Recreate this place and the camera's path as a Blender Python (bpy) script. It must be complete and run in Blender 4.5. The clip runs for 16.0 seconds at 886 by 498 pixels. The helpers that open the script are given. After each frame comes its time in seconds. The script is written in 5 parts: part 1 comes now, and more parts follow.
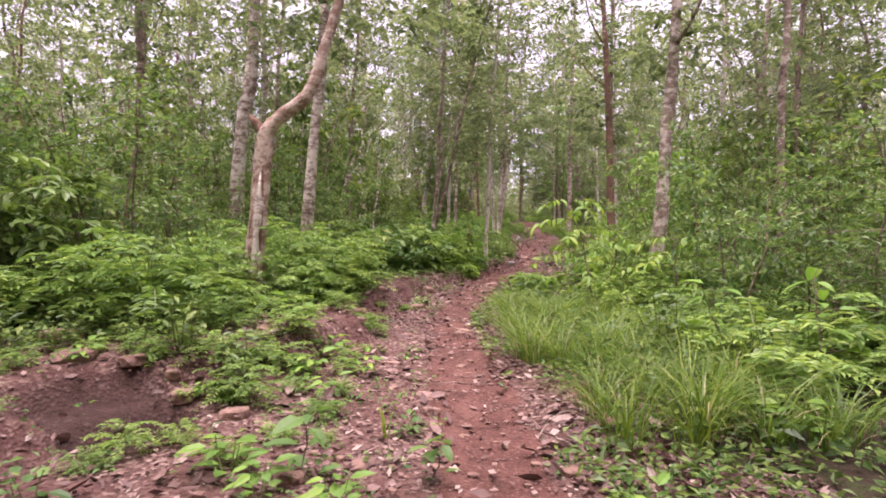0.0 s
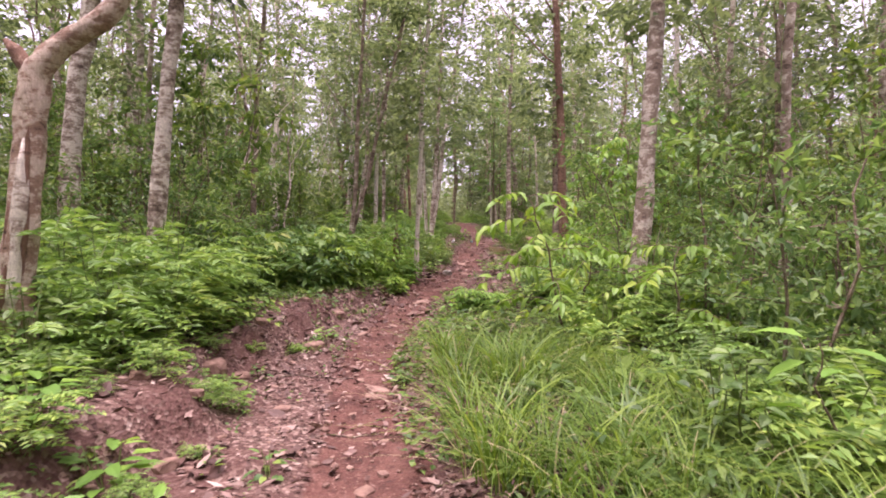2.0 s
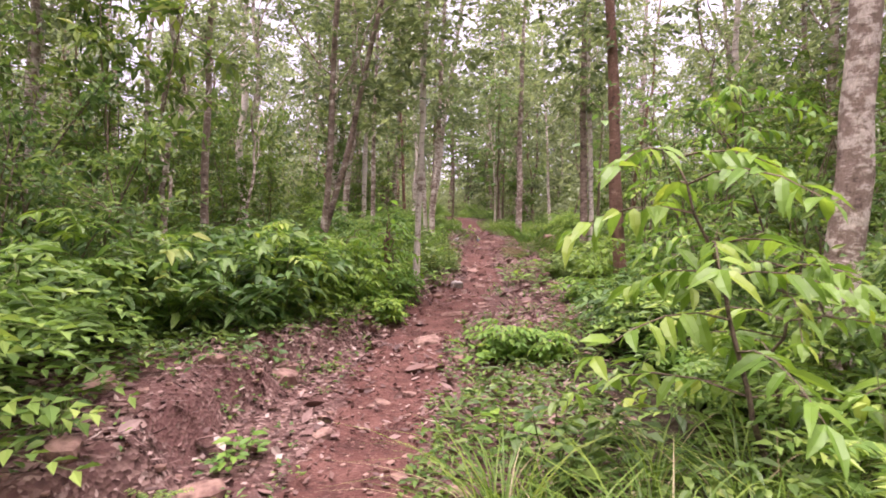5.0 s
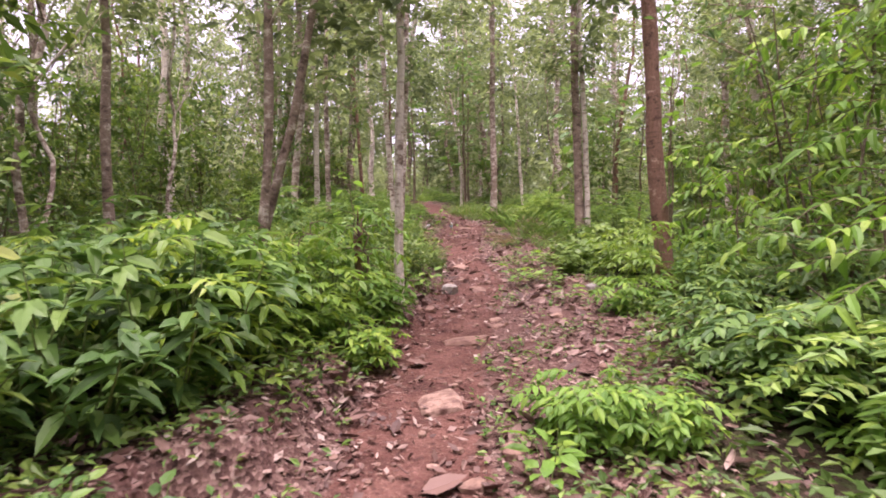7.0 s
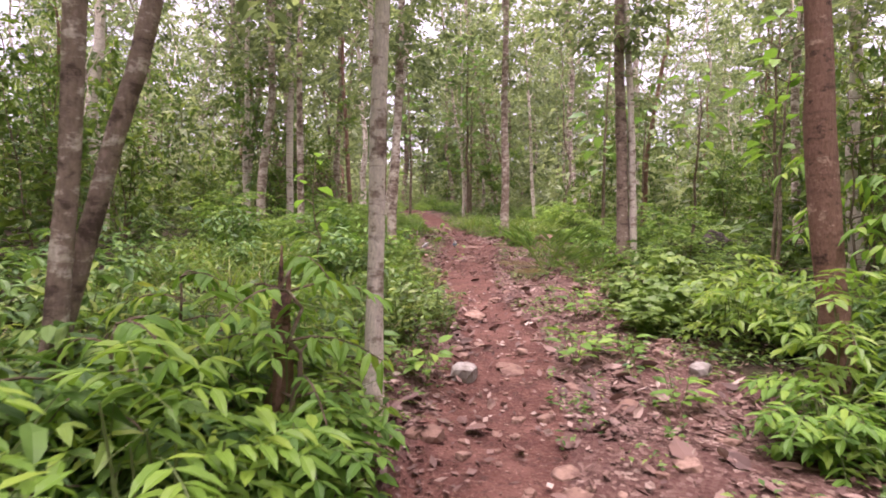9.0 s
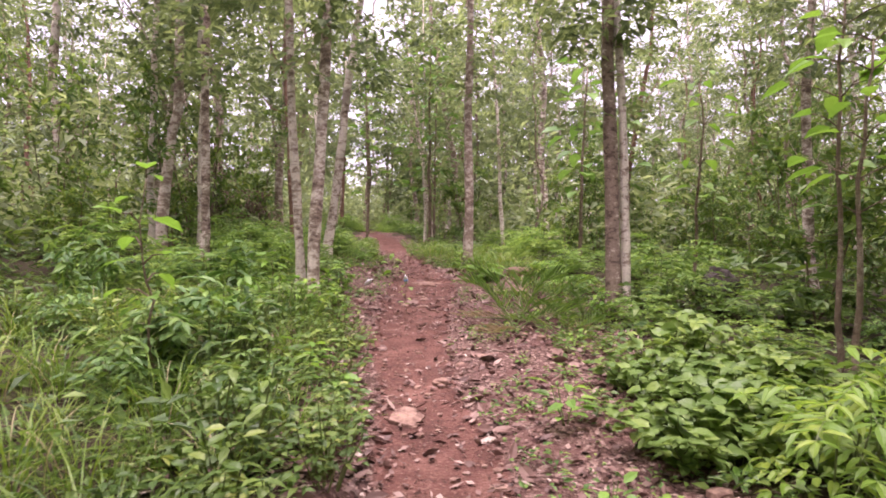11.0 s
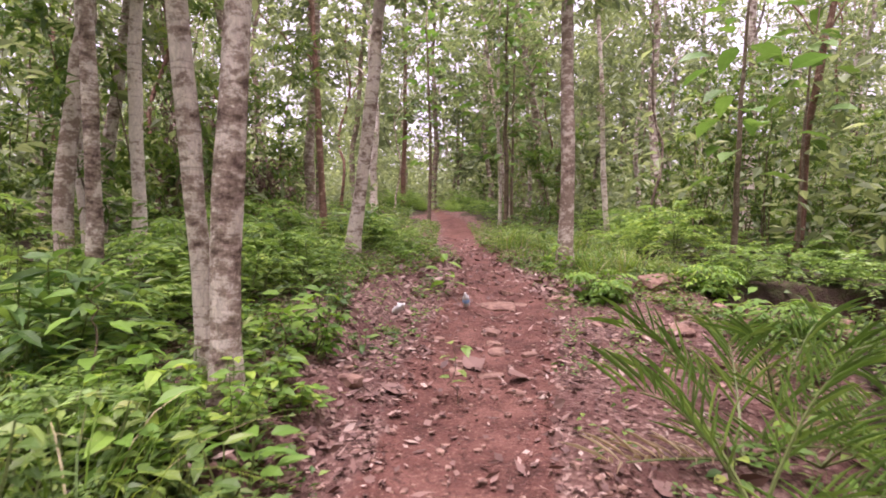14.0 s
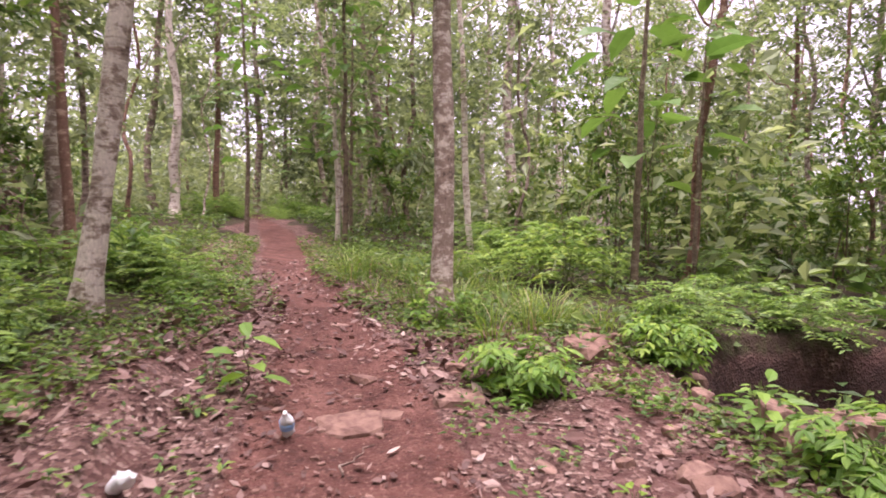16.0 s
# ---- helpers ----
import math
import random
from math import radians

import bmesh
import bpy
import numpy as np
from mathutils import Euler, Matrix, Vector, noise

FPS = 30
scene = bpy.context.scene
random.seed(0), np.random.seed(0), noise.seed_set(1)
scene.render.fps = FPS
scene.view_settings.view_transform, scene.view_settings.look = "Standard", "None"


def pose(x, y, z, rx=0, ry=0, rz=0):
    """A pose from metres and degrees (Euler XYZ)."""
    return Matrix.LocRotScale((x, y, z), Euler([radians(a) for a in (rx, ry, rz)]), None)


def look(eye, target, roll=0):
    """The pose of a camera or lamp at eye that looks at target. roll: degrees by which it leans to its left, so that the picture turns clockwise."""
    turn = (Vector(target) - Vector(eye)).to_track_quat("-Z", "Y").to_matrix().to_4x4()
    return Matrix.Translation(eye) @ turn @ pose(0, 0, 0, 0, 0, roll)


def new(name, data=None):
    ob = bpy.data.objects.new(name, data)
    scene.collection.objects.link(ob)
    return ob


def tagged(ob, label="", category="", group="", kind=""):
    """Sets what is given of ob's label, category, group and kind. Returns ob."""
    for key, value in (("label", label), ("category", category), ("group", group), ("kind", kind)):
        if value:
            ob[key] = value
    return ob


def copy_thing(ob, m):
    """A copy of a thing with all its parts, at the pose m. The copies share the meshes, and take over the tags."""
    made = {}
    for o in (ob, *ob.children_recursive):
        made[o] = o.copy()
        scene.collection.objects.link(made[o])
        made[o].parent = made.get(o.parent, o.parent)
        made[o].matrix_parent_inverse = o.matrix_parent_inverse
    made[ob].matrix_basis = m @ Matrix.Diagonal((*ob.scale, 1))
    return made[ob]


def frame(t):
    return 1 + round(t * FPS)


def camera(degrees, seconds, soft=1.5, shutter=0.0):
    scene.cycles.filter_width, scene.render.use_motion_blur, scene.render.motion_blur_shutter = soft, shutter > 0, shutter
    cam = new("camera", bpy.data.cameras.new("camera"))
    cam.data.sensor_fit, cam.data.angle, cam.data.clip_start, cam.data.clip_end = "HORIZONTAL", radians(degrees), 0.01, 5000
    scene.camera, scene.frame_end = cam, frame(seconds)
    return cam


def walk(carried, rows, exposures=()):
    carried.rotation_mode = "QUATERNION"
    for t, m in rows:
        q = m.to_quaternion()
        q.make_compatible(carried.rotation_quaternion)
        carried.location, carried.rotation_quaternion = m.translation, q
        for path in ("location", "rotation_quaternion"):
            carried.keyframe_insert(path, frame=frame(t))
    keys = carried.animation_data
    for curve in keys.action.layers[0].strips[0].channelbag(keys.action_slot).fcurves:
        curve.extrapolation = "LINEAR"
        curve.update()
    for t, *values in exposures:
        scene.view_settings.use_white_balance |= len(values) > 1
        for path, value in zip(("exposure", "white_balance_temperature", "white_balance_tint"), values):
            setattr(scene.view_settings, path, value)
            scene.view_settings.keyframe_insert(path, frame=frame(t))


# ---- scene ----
cam = camera(75.4, 16.0, soft=1.8, shutter=0.2)
METRES, EYE, TILT, LEAN, TURN = 22.0, 1.45, -1.0, 0.0, 0.0
ROWS = [
    (0.0, 0.0, 0.0, 0.0, 0.0, 0.0, -0.0),
    (0.5, -0.0019, 0.0278, 0.0005, -2.11, -0.56, 0.24),
    (1.0, 0.0016, 0.0579, 0.0014, -4.26, -0.43, 0.65),
    (1.5, 0.0074, 0.0884, 0.0045, -6.09, -0.74, 0.27),
    (2.0, 0.0117, 0.1212, 0.0061, -6.65, 0.06, 0.2),
    (2.5, 0.0174, 0.1524, 0.0064, -6.64, 0.72, -0.05),
    (3.0, 0.0194, 0.1817, 0.0068, -7.29, 0.54, -0.43),
    (3.5, 0.0198, 0.2091, 0.0077, -6.6, 0.18, -0.14),
    (4.0, 0.0216, 0.2351, 0.0098, -6.93, 0.19, -0.09),
    (6.5, 0.0098, 0.3628, 0.0162, -10.07, -1.94, 1.3),
    (7.0, 0.0129, 0.3978, 0.018, -12.09, -2.11, 1.9),
    (7.5, 0.0206, 0.4309, 0.0209, -12.07, -2.46, 1.04),
    (8.0, 0.0288, 0.4632, 0.0235, -9.83, -2.72, 0.32),
    (8.5, 0.0319, 0.5, 0.0271, -9.18, -2.15, 0.86),
    (9.0, 0.037, 0.5356, 0.0297, -12.48, -1.36, 0.92),
    (11.5, 0.0912, 0.6621, 0.0444, -15.43, 0.5, 0.56),
    (12.0, 0.1025, 0.6939, 0.044, -13.02, -0.22, 0.33),
    (12.5, 0.1106, 0.7276, 0.0477, -10.23, -1.32, 0.42),
    (13.0, 0.1185, 0.7624, 0.0507, -8.18, -1.98, 0.2),
    (13.5, 0.1236, 0.7991, 0.0533, -7.57, -2.08, 0.43),
    (14.0, 0.1282, 0.8356, 0.056, -7.88, -1.88, 0.57),
    (14.5, 0.1305, 0.8717, 0.06, -9.47, -1.76, 0.94),
    (15.0, 0.1357, 0.9121, 0.0638, -13.44, -1.6, 1.17),
    (15.5, 0.1451, 0.9423, 0.0671, -18.76, -1.75, 0.73),
    (16.0, 0.1558, 0.9722, 0.0689, -24.45, -1.74, 0.63),
]
walk(cam, [(t, pose(0, 0, EYE, TILT, LEAN, TURN) @ pose(METRES * x, METRES * y, METRES * z, 90 + pitch, roll, yaw)) for t, x, y, z, yaw, pitch, roll in ROWS],
     [(0, 2.12, 6950, 33), (3, 2.21, 6900, 33), (7, 2.36, 6950, 33), (10, 2.34, 7000, 32), (13, 2.34, 6950, 34), (16, 2.36, 6900, 35)])

# ---- world, sun, exposure ----
world = bpy.data.worlds.new("overcast_sky")
scene.world = world
world.use_nodes = True
wn, wl = world.node_tree.nodes, world.node_tree.links
sky = wn.new("ShaderNodeTexSky")
sky.sky_type = "NISHITA"
sky.sun_disc = False
sky.sun_elevation, sky.sun_rotation = radians(85), radians(216)
sky.dust_density = 4.0
cloud = wn.new("ShaderNodeMixRGB")
cloud.inputs["Fac"].default_value = 0.88
cloud.inputs["Color2"].default_value = (3.3, 3.15, 4.0, 1)
wl.new(sky.outputs["Color"], cloud.inputs["Color1"])
wl.new(cloud.outputs["Color"], wn["Background"].inputs["Color"])
wn["Background"].inputs["Strength"].default_value = 0.10
sun = new("sun", bpy.data.lights.new("sun", "SUN"))
sun.data.energy, sun.data.angle, sun.data.color = 2.95, radians(60), (0.98, 0.97, 1.0)
sun.matrix_world = look((0, 0, 40), (2, 2.8, 0))


# ---- materials ----
def ramp(nt, fac, stops):
    r = nt.nodes.new("ShaderNodeValToRGB")
    r.color_ramp.elements[0].position, r.color_ramp.elements[0].color = stops[0][0], (*stops[0][1], 1)
    r.color_ramp.elements[1].position, r.color_ramp.elements[1].color = stops[-1][0], (*stops[-1][1], 1)
    for pos, col in stops[1:-1]:
        r.color_ramp.elements.new(pos).color = (*col, 1)
    nt.links.new(fac, r.inputs["Fac"])
    return r.outputs["Color"]


def noise_tex(nt, scale, detail=4.0, stretch=None, rough=0.6):
    c = nt.nodes.new("ShaderNodeTexCoord").outputs["Object"]
    if stretch:
        mp = nt.nodes.new("ShaderNodeMapping")
        mp.inputs["Scale"].default_value = stretch
        nt.links.new(c, mp.inputs["Vector"])
        c = mp.outputs["Vector"]
    n = nt.nodes.new("ShaderNodeTexNoise")
    n.inputs["Scale"].default_value, n.inputs["Detail"].default_value, n.inputs["Roughness"].default_value = scale, detail, rough
    nt.links.new(c, n.inputs["Vector"])
    return n.outputs["Fac"]


def mixrgb(nt, fac, a, b, how="MIX"):
    m = nt.nodes.new("ShaderNodeMixRGB")
    m.blend_type = how
    for key, v in (("Fac", fac), ("Color1", a), ("Color2", b)):
        if isinstance(v, (int, float)):
            m.inputs[key].default_value = v
        elif isinstance(v, tuple):
            m.inputs[key].default_value = (*v, 1)
        else:
            nt.links.new(v, m.inputs[key])
    return m.outputs["Color"]


def math_node(nt, how, a, b=0.0):
    m = nt.nodes.new("ShaderNodeMath")
    m.operation = how
    for i, v in enumerate((a, b)):
        if isinstance(v, (int, float)):
            m.inputs[i].default_value = v
        else:
            nt.links.new(v, m.inputs[i])
    return m.outputs["Value"]


def bump(nt, height, strength, distance, shader):
    b = nt.nodes.new("ShaderNodeBump")
    b.inputs["Strength"].default_value, b.inputs["Distance"].default_value = strength, distance
    nt.links.new(height, b.inputs["Height"])
    nt.links.new(b.outputs["Normal"], shader.inputs["Normal"])


def material(name):
    m = bpy.data.materials.new(name)
    m.use_nodes = True
    return m, m.node_tree, m.node_tree.nodes["Principled BSDF"]


def leaf_material(name, stops, gloss=0.45, through_light=0.4):
    """Leaves: colour varies leaf by leaf and plant by plant, with blotches and some light coming through the blade."""
    m, nt, p = material(name)
    g = nt.nodes.new("ShaderNodeNewGeometry")
    o = nt.nodes.new("ShaderNodeObjectInfo")
    v = math_node(nt, "ADD", math_node(nt, "MULTIPLY", g.outputs["Random Per Island"], 0.7), math_node(nt, "MULTIPLY", o.outputs["Random"], 0.3))
    col = ramp(nt, v, stops)
    col = mixrgb(nt, math_node(nt, "MULTIPLY", noise_tex(nt, 9.0, 3.0), 0.55), col, mixrgb(nt, 1.0, col, (0.55, 0.6, 0.5), "MULTIPLY"))
    nt.links.new(col, p.inputs["Base Color"])
    p.inputs["Roughness"].default_value = gloss
    p.inputs["Specular IOR Level"].default_value = 0.38
    tr = nt.nodes.new("ShaderNodeBsdfTranslucent")
    nt.links.new(mixrgb(nt, 1.0, col, (1.15, 1.15, 0.75), "MULTIPLY"), tr.inputs["Color"])
    mx = nt.nodes.new("ShaderNodeMixShader")
    mx.inputs["Fac"].default_value = through_light
    nt.links.new(p.outputs["BSDF"], mx.inputs[1])
    nt.links.new(tr.outputs["BSDF"], mx.inputs[2])
    nt.links.new(mx.outputs["Shader"], nt.nodes["Material Output"].inputs["Surface"])
    return m


def bark_material(name, dark, mid, pale, patch=0.55):
    """Bark with ragged pale lichen patches, darker rings and scars, and fine cracks."""
    m, nt, p = material(name)
    o = nt.nodes.new("ShaderNodeObjectInfo")
    shift = math_node(nt, "MULTIPLY", math_node(nt, "SUBTRACT", o.outputs["Random"], 0.5), 0.1)
    broad = math_node(nt, "ADD", math_node(nt, "MULTIPLY", noise_tex(nt, 5.5, 9.0, (1, 1, 1.5), 0.68), 0.75), math_node(nt, "MULTIPLY", noise_tex(nt, 22.0, 6.0, (0.8, 0.8, 1.7), 0.7), 0.25))
    col = ramp(nt, math_node(nt, "ADD", broad, shift), [(0.38, dark), (0.45, mid), (patch - 0.015, mid), (patch + 0.035, pale), (1.0, pale)])
    rings = ramp(nt, noise_tex(nt, 4.0, 5.0, (0.35, 0.35, 6.0), 0.6), [(0.58, (0, 0, 0)), (0.66, (1, 1, 1))])
    col = mixrgb(nt, math_node(nt, "MULTIPLY", rings, 0.5), col, mixrgb(nt, 0.6, mid, dark))
    scars = ramp(nt, noise_tex(nt, 1.9, 3.0, (1, 1, 0.8)), [(0.6, (0, 0, 0)), (0.68, (1, 1, 1))])
    col = mixrgb(nt, math_node(nt, "MULTIPLY", scars, 0.65), col, mixrgb(nt, 0.7, mid, dark))
    grain = ramp(nt, noise_tex(nt, 70.0, 6.0, (1, 1, 0.35), 0.75), [(0.3, (0.55, 0.52, 0.5)), (0.7, (1.25, 1.22, 1.2))])
    col = mixrgb(nt, 0.85, col, grain, "MULTIPLY")
    nt.links.new(col, p.inputs["Base Color"])
    p.inputs["Roughness"].default_value = 0.92
    p.inputs["Specular IOR Level"].default_value = 0.25
    bump(nt, math_node(nt, "ADD", noise_tex(nt, 34.0, 8.0, (1, 1, 0.35)), math_node(nt, "MULTIPLY", broad, 0.8)), 0.9, 0.03, p)
    return m


LEAF_CANOPY = leaf_material("canopy_leaf", [(0.0, (0.08, 0.115, 0.065)), (0.5, (0.175, 0.23, 0.125)), (1.0, (0.32, 0.375, 0.20))], 0.45, 0.58)
LEAF_MID = leaf_material("understorey_leaf", [(0.0, (0.046, 0.101, 0.028)), (0.45, (0.120, 0.207, 0.051)), (0.8, (0.221, 0.317, 0.074)), (1.0, (0.368, 0.405, 0.110))], 0.42, 0.36)
LEAF_FERN = leaf_material("feathery_leaf", [(0.0, (0.091, 0.172, 0.051)), (0.5, (0.214, 0.366, 0.091)), (0.85, (0.366, 0.507, 0.132)), (1.0, (0.467, 0.558, 0.142))], 0.45, 0.38)
LEAF_FINE = leaf_material("fine_leaf", [(0.0, (0.05, 0.11, 0.04)), (0.5, (0.135, 0.235, 0.075)), (1.0, (0.30, 0.41, 0.13))], 0.45, 0.45)
LEAF_TEAK = leaf_material("teak_leaf", [(0.0, (0.05, 0.12, 0.03)), (0.5, (0.10, 0.21, 0.05)), (1.0, (0.20, 0.34, 0.075))], 0.4, 0.4)
LEAF_LANCE = leaf_material("lance_leaf", [(0.0, (0.041, 0.099, 0.030)), (0.4, (0.099, 0.204, 0.053)), (0.75, (0.181, 0.311, 0.076)), (0.92, (0.273, 0.378, 0.084)), (1.0, (0.393, 0.424, 0.099))], 0.5, 0.36)
LEAF_BRIGHT = leaf_material("young_leaf", [(0.0, (0.09, 0.21, 0.04)), (0.6, (0.185, 0.35, 0.055)), (1.0, (0.37, 0.50, 0.08))], 0.55)
LEAF_LIME = leaf_material("lime_leaf", [(0.0, (0.129, 0.258, 0.043)), (0.6, (0.224, 0.370, 0.060)), (1.0, (0.378, 0.473, 0.077))], 0.4, 0.42)
LEAF_BROAD = leaf_material("broad_leaf", [(0.0, (0.10, 0.22, 0.045)), (0.6, (0.19, 0.36, 0.065)), (1.0, (0.31, 0.48, 0.085))], 0.45)
LEAF_ROUND = leaf_material("round_leaf", [(0.0, (0.099, 0.182, 0.050)), (0.6, (0.191, 0.298, 0.075)), (1.0, (0.315, 0.414, 0.108))], 0.4)
LEAF_GRASS = leaf_material("grass_blade", [(0.0, (0.048, 0.107, 0.020)), (0.5, (0.135, 0.238, 0.036)), (0.88, (0.261, 0.356, 0.059)), (1.0, (0.365, 0.317, 0.158))], 0.45)
# greens made paler and greyer to paint distance haze into the foliage
LEAF_FAR_HAZE = leaf_material("hazed_far_leaf", [(0.0, (0.085, 0.115, 0.07)), (0.45, (0.21, 0.265, 0.15)), (1.0, (0.38, 0.44, 0.26))], 0.5, 0.52)
BARK_GREY = bark_material("grey_bark", (0.095, 0.066, 0.053), (0.25, 0.188, 0.153), (0.54, 0.475, 0.41), 0.525)
BARK_PALE = bark_material("pale_bark", (0.11, 0.075, 0.062), (0.33, 0.257, 0.215), (0.66, 0.595, 0.53), 0.48)
BARK_RED = bark_material("reddish_bark", (0.06, 0.034, 0.026), (0.20, 0.115, 0.085), (0.40, 0.28, 0.22), 0.57)
BARK_PEEL = bark_material("peeling_bark", (0.085, 0.05, 0.038), (0.29, 0.19, 0.145), (0.52, 0.42, 0.35), 0.51)
TWIG = bark_material("twig_bark", (0.06, 0.045, 0.03), (0.16, 0.12, 0.085), (0.24, 0.2, 0.15), 0.55)
STEM_GREEN = leaf_material("green_stem", [(0.0, (0.09, 0.13, 0.04)), (1.0, (0.17, 0.2, 0.07))], 0.5, 0.1)


def dry_leaf_material():
    m, nt, p = material("dry_leaf")
    g = nt.nodes.new("ShaderNodeNewGeometry")
    col = ramp(nt, g.outputs["Random Per Island"], [(0.0, (0.042, 0.021, 0.018)), (0.4, (0.11, 0.058, 0.046)), (0.72, (0.215, 0.13, 0.106)), (0.93, (0.38, 0.275, 0.232)), (1.0, (0.52, 0.43, 0.37))])
    col = mixrgb(nt, math_node(nt, "MULTIPLY", noise_tex(nt, 30.0), 0.6), col, (0.15, 0.07, 0.055))
    nt.links.new(col, p.inputs["Base Color"])
    p.inputs["Roughness"].default_value = 0.65
    return m


def stone_material(name, a, b, c):
    m, nt, p = material(name)
    o = nt.nodes.new("ShaderNodeObjectInfo")
    g = nt.nodes.new("ShaderNodeNewGeometry")
    v = math_node(nt, "FRACT", math_node(nt, "ADD", o.outputs["Random"], g.outputs["Random Per Island"]))
    col = mixrgb(nt, v, a, b)
    col = mixrgb(nt, ramp(nt, noise_tex(nt, 14.0, 6.0), [(0.42, (0, 0, 0)), (0.62, (1, 1, 1))]), col, c)
    nt.links.new(col, p.inputs["Base Color"])
    p.inputs["Roughness"].default_value = 0.85
    bump(nt, noise_tex(nt, 30.0, 8.0), 0.6, 0.02, p)
    return m


DRY_LEAF = dry_leaf_material()
STONE_RED = stone_material("red_stone", (0.20, 0.112, 0.083), (0.31, 0.195, 0.15), (0.13, 0.066, 0.05))
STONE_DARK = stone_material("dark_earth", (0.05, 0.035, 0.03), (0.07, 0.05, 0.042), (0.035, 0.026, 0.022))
STONE_GREY = stone_material("grey_stone", (0.34, 0.31, 0.28), (0.27, 0.24, 0.22), (0.17, 0.14, 0.12))


def ground_material():
    """Red trodden soil on the track, litter-strewn brown soil beside it, mossy under the undergrowth with shade painted
    into its darker colour.
    """
    m, nt, p = material("forest_soil")
    tread = nt.nodes.new("ShaderNodeAttribute")
    tread.attribute_name = "tread"
    cover = nt.nodes.new("ShaderNodeAttribute")
    cover.attribute_name = "cover"
    red = ramp(nt, noise_tex(nt, 3.0, 8.0), [(0.3, (0.058, 0.025, 0.02)), (0.5, (0.108, 0.047, 0.037)), (0.72, (0.175, 0.086, 0.068))])
    red = mixrgb(nt, ramp(nt, noise_tex(nt, 40.0, 4.0), [(0.55, (0, 0, 0)), (0.72, (0.7, 0.7, 0.7))]), red, (0.27, 0.155, 0.125))
    red = mixrgb(nt, ramp(nt, noise_tex(nt, 14.0, 7.0, None, 0.7), [(0.36, (0.8, 0.8, 0.8)), (0.47, (0, 0, 0))]), red, (0.05, 0.024, 0.019))
    vor = nt.nodes.new("ShaderNodeTexVoronoi")
    vor.inputs["Scale"].default_value = 38.0
    nt.links.new(nt.nodes.new("ShaderNodeTexCoord").outputs["Object"], vor.inputs["Vector"])
    sep = nt.nodes.new("ShaderNodeSeparateColor")
    nt.links.new(vor.outputs["Color"], sep.inputs["Color"])
    litter = ramp(nt, sep.outputs["Red"], [(0.0, (0.05, 0.025, 0.021)), (0.5, (0.115, 0.064, 0.053)), (0.85, (0.21, 0.133, 0.11)), (1.0, (0.34, 0.25, 0.21))])
    litter = mixrgb(nt, ramp(nt, noise_tex(nt, 2.2, 5.0), [(0.42, (0, 0, 0)), (0.6, (0.75, 0.75, 0.75))]), litter, (0.10, 0.048, 0.04))
    # mossy soil, its colour darkened to stand for shade beneath the shrubs
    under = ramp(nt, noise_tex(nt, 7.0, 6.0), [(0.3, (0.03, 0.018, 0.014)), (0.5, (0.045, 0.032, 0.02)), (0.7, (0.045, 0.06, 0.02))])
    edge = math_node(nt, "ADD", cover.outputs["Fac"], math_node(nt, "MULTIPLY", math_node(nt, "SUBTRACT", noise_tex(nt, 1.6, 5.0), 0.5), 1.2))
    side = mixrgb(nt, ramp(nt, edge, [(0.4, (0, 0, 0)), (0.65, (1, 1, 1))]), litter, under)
    worn = math_node(nt, "ADD", tread.outputs["Fac"], math_node(nt, "MULTIPLY", math_node(nt, "SUBTRACT", noise_tex(nt, 4.0, 6.0), 0.5), 1.1))
    col = mixrgb(nt, ramp(nt, worn, [(0.35, (0, 0, 0)), (0.62, (1, 1, 1))]), side, red)
    # dark brown earth, deepened in colour for the shade inside pit and scoop
    shaded_earth = nt.nodes.new("ShaderNodeAttribute")
    shaded_earth.attribute_name = "shaded_earth"
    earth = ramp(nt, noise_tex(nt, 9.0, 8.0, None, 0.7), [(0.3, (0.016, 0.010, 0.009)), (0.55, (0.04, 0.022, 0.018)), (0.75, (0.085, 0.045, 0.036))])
    col = mixrgb(nt, shaded_earth.outputs["Fac"], col, earth)
    nt.links.new(col, p.inputs["Base Color"])
    p.inputs["Roughness"].default_value = 0.95
    p.inputs["Specular IOR Level"].default_value = 0.2
    bump(nt, math_node(nt, "ADD", noise_tex(nt, 12.0, 8.0), math_node(nt, "MULTIPLY", vor.outputs["Distance"], 0.6)), 0.8, 0.035, p)
    return m


# ---- lie of the land ----
def path_x(y):
    return np.interp(y, [-20, 0, 3.5, 5.6, 8.5, 10, 12.2, 13.3, 15, 16.6, 17.2, 19.3, 20.8, 22, 23.6, 25, 28, 31, 35, 40, 45, 50, 60, 90],
                     [0.5, 0.3, 0.33, 0.2, 0.18, 0.45, 0.82, 1.1, 1.8, 2.4, 2.6, 2.88, 3.15, 3.5, 4.0, 4.4, 4.85, 5.05, 5.6, 5.95, 6.25, 6.5, 6.9, 8.0])


def path_z(y):
    return np.interp(y, [-20, 0, 6, 8, 12, 15, 21.4, 24.5, 32, 42, 60, 100, 400], [-0.7, 0, 0.2, 0.27, 0.46, 0.65, 1.12, 1.38, 1.93, 2.65, 3.4, 4.2, 4.2])


def half_tread(y):
    return np.interp(y, [0, 5, 10, 13, 16, 19, 21.5, 23.5, 25, 28, 38, 44, 60], [0.34, 0.31, 0.34, 0.42, 0.46, 0.34, 0.5, 0.62, 0.55, 0.45, 0.4, 0.18, 0.15])


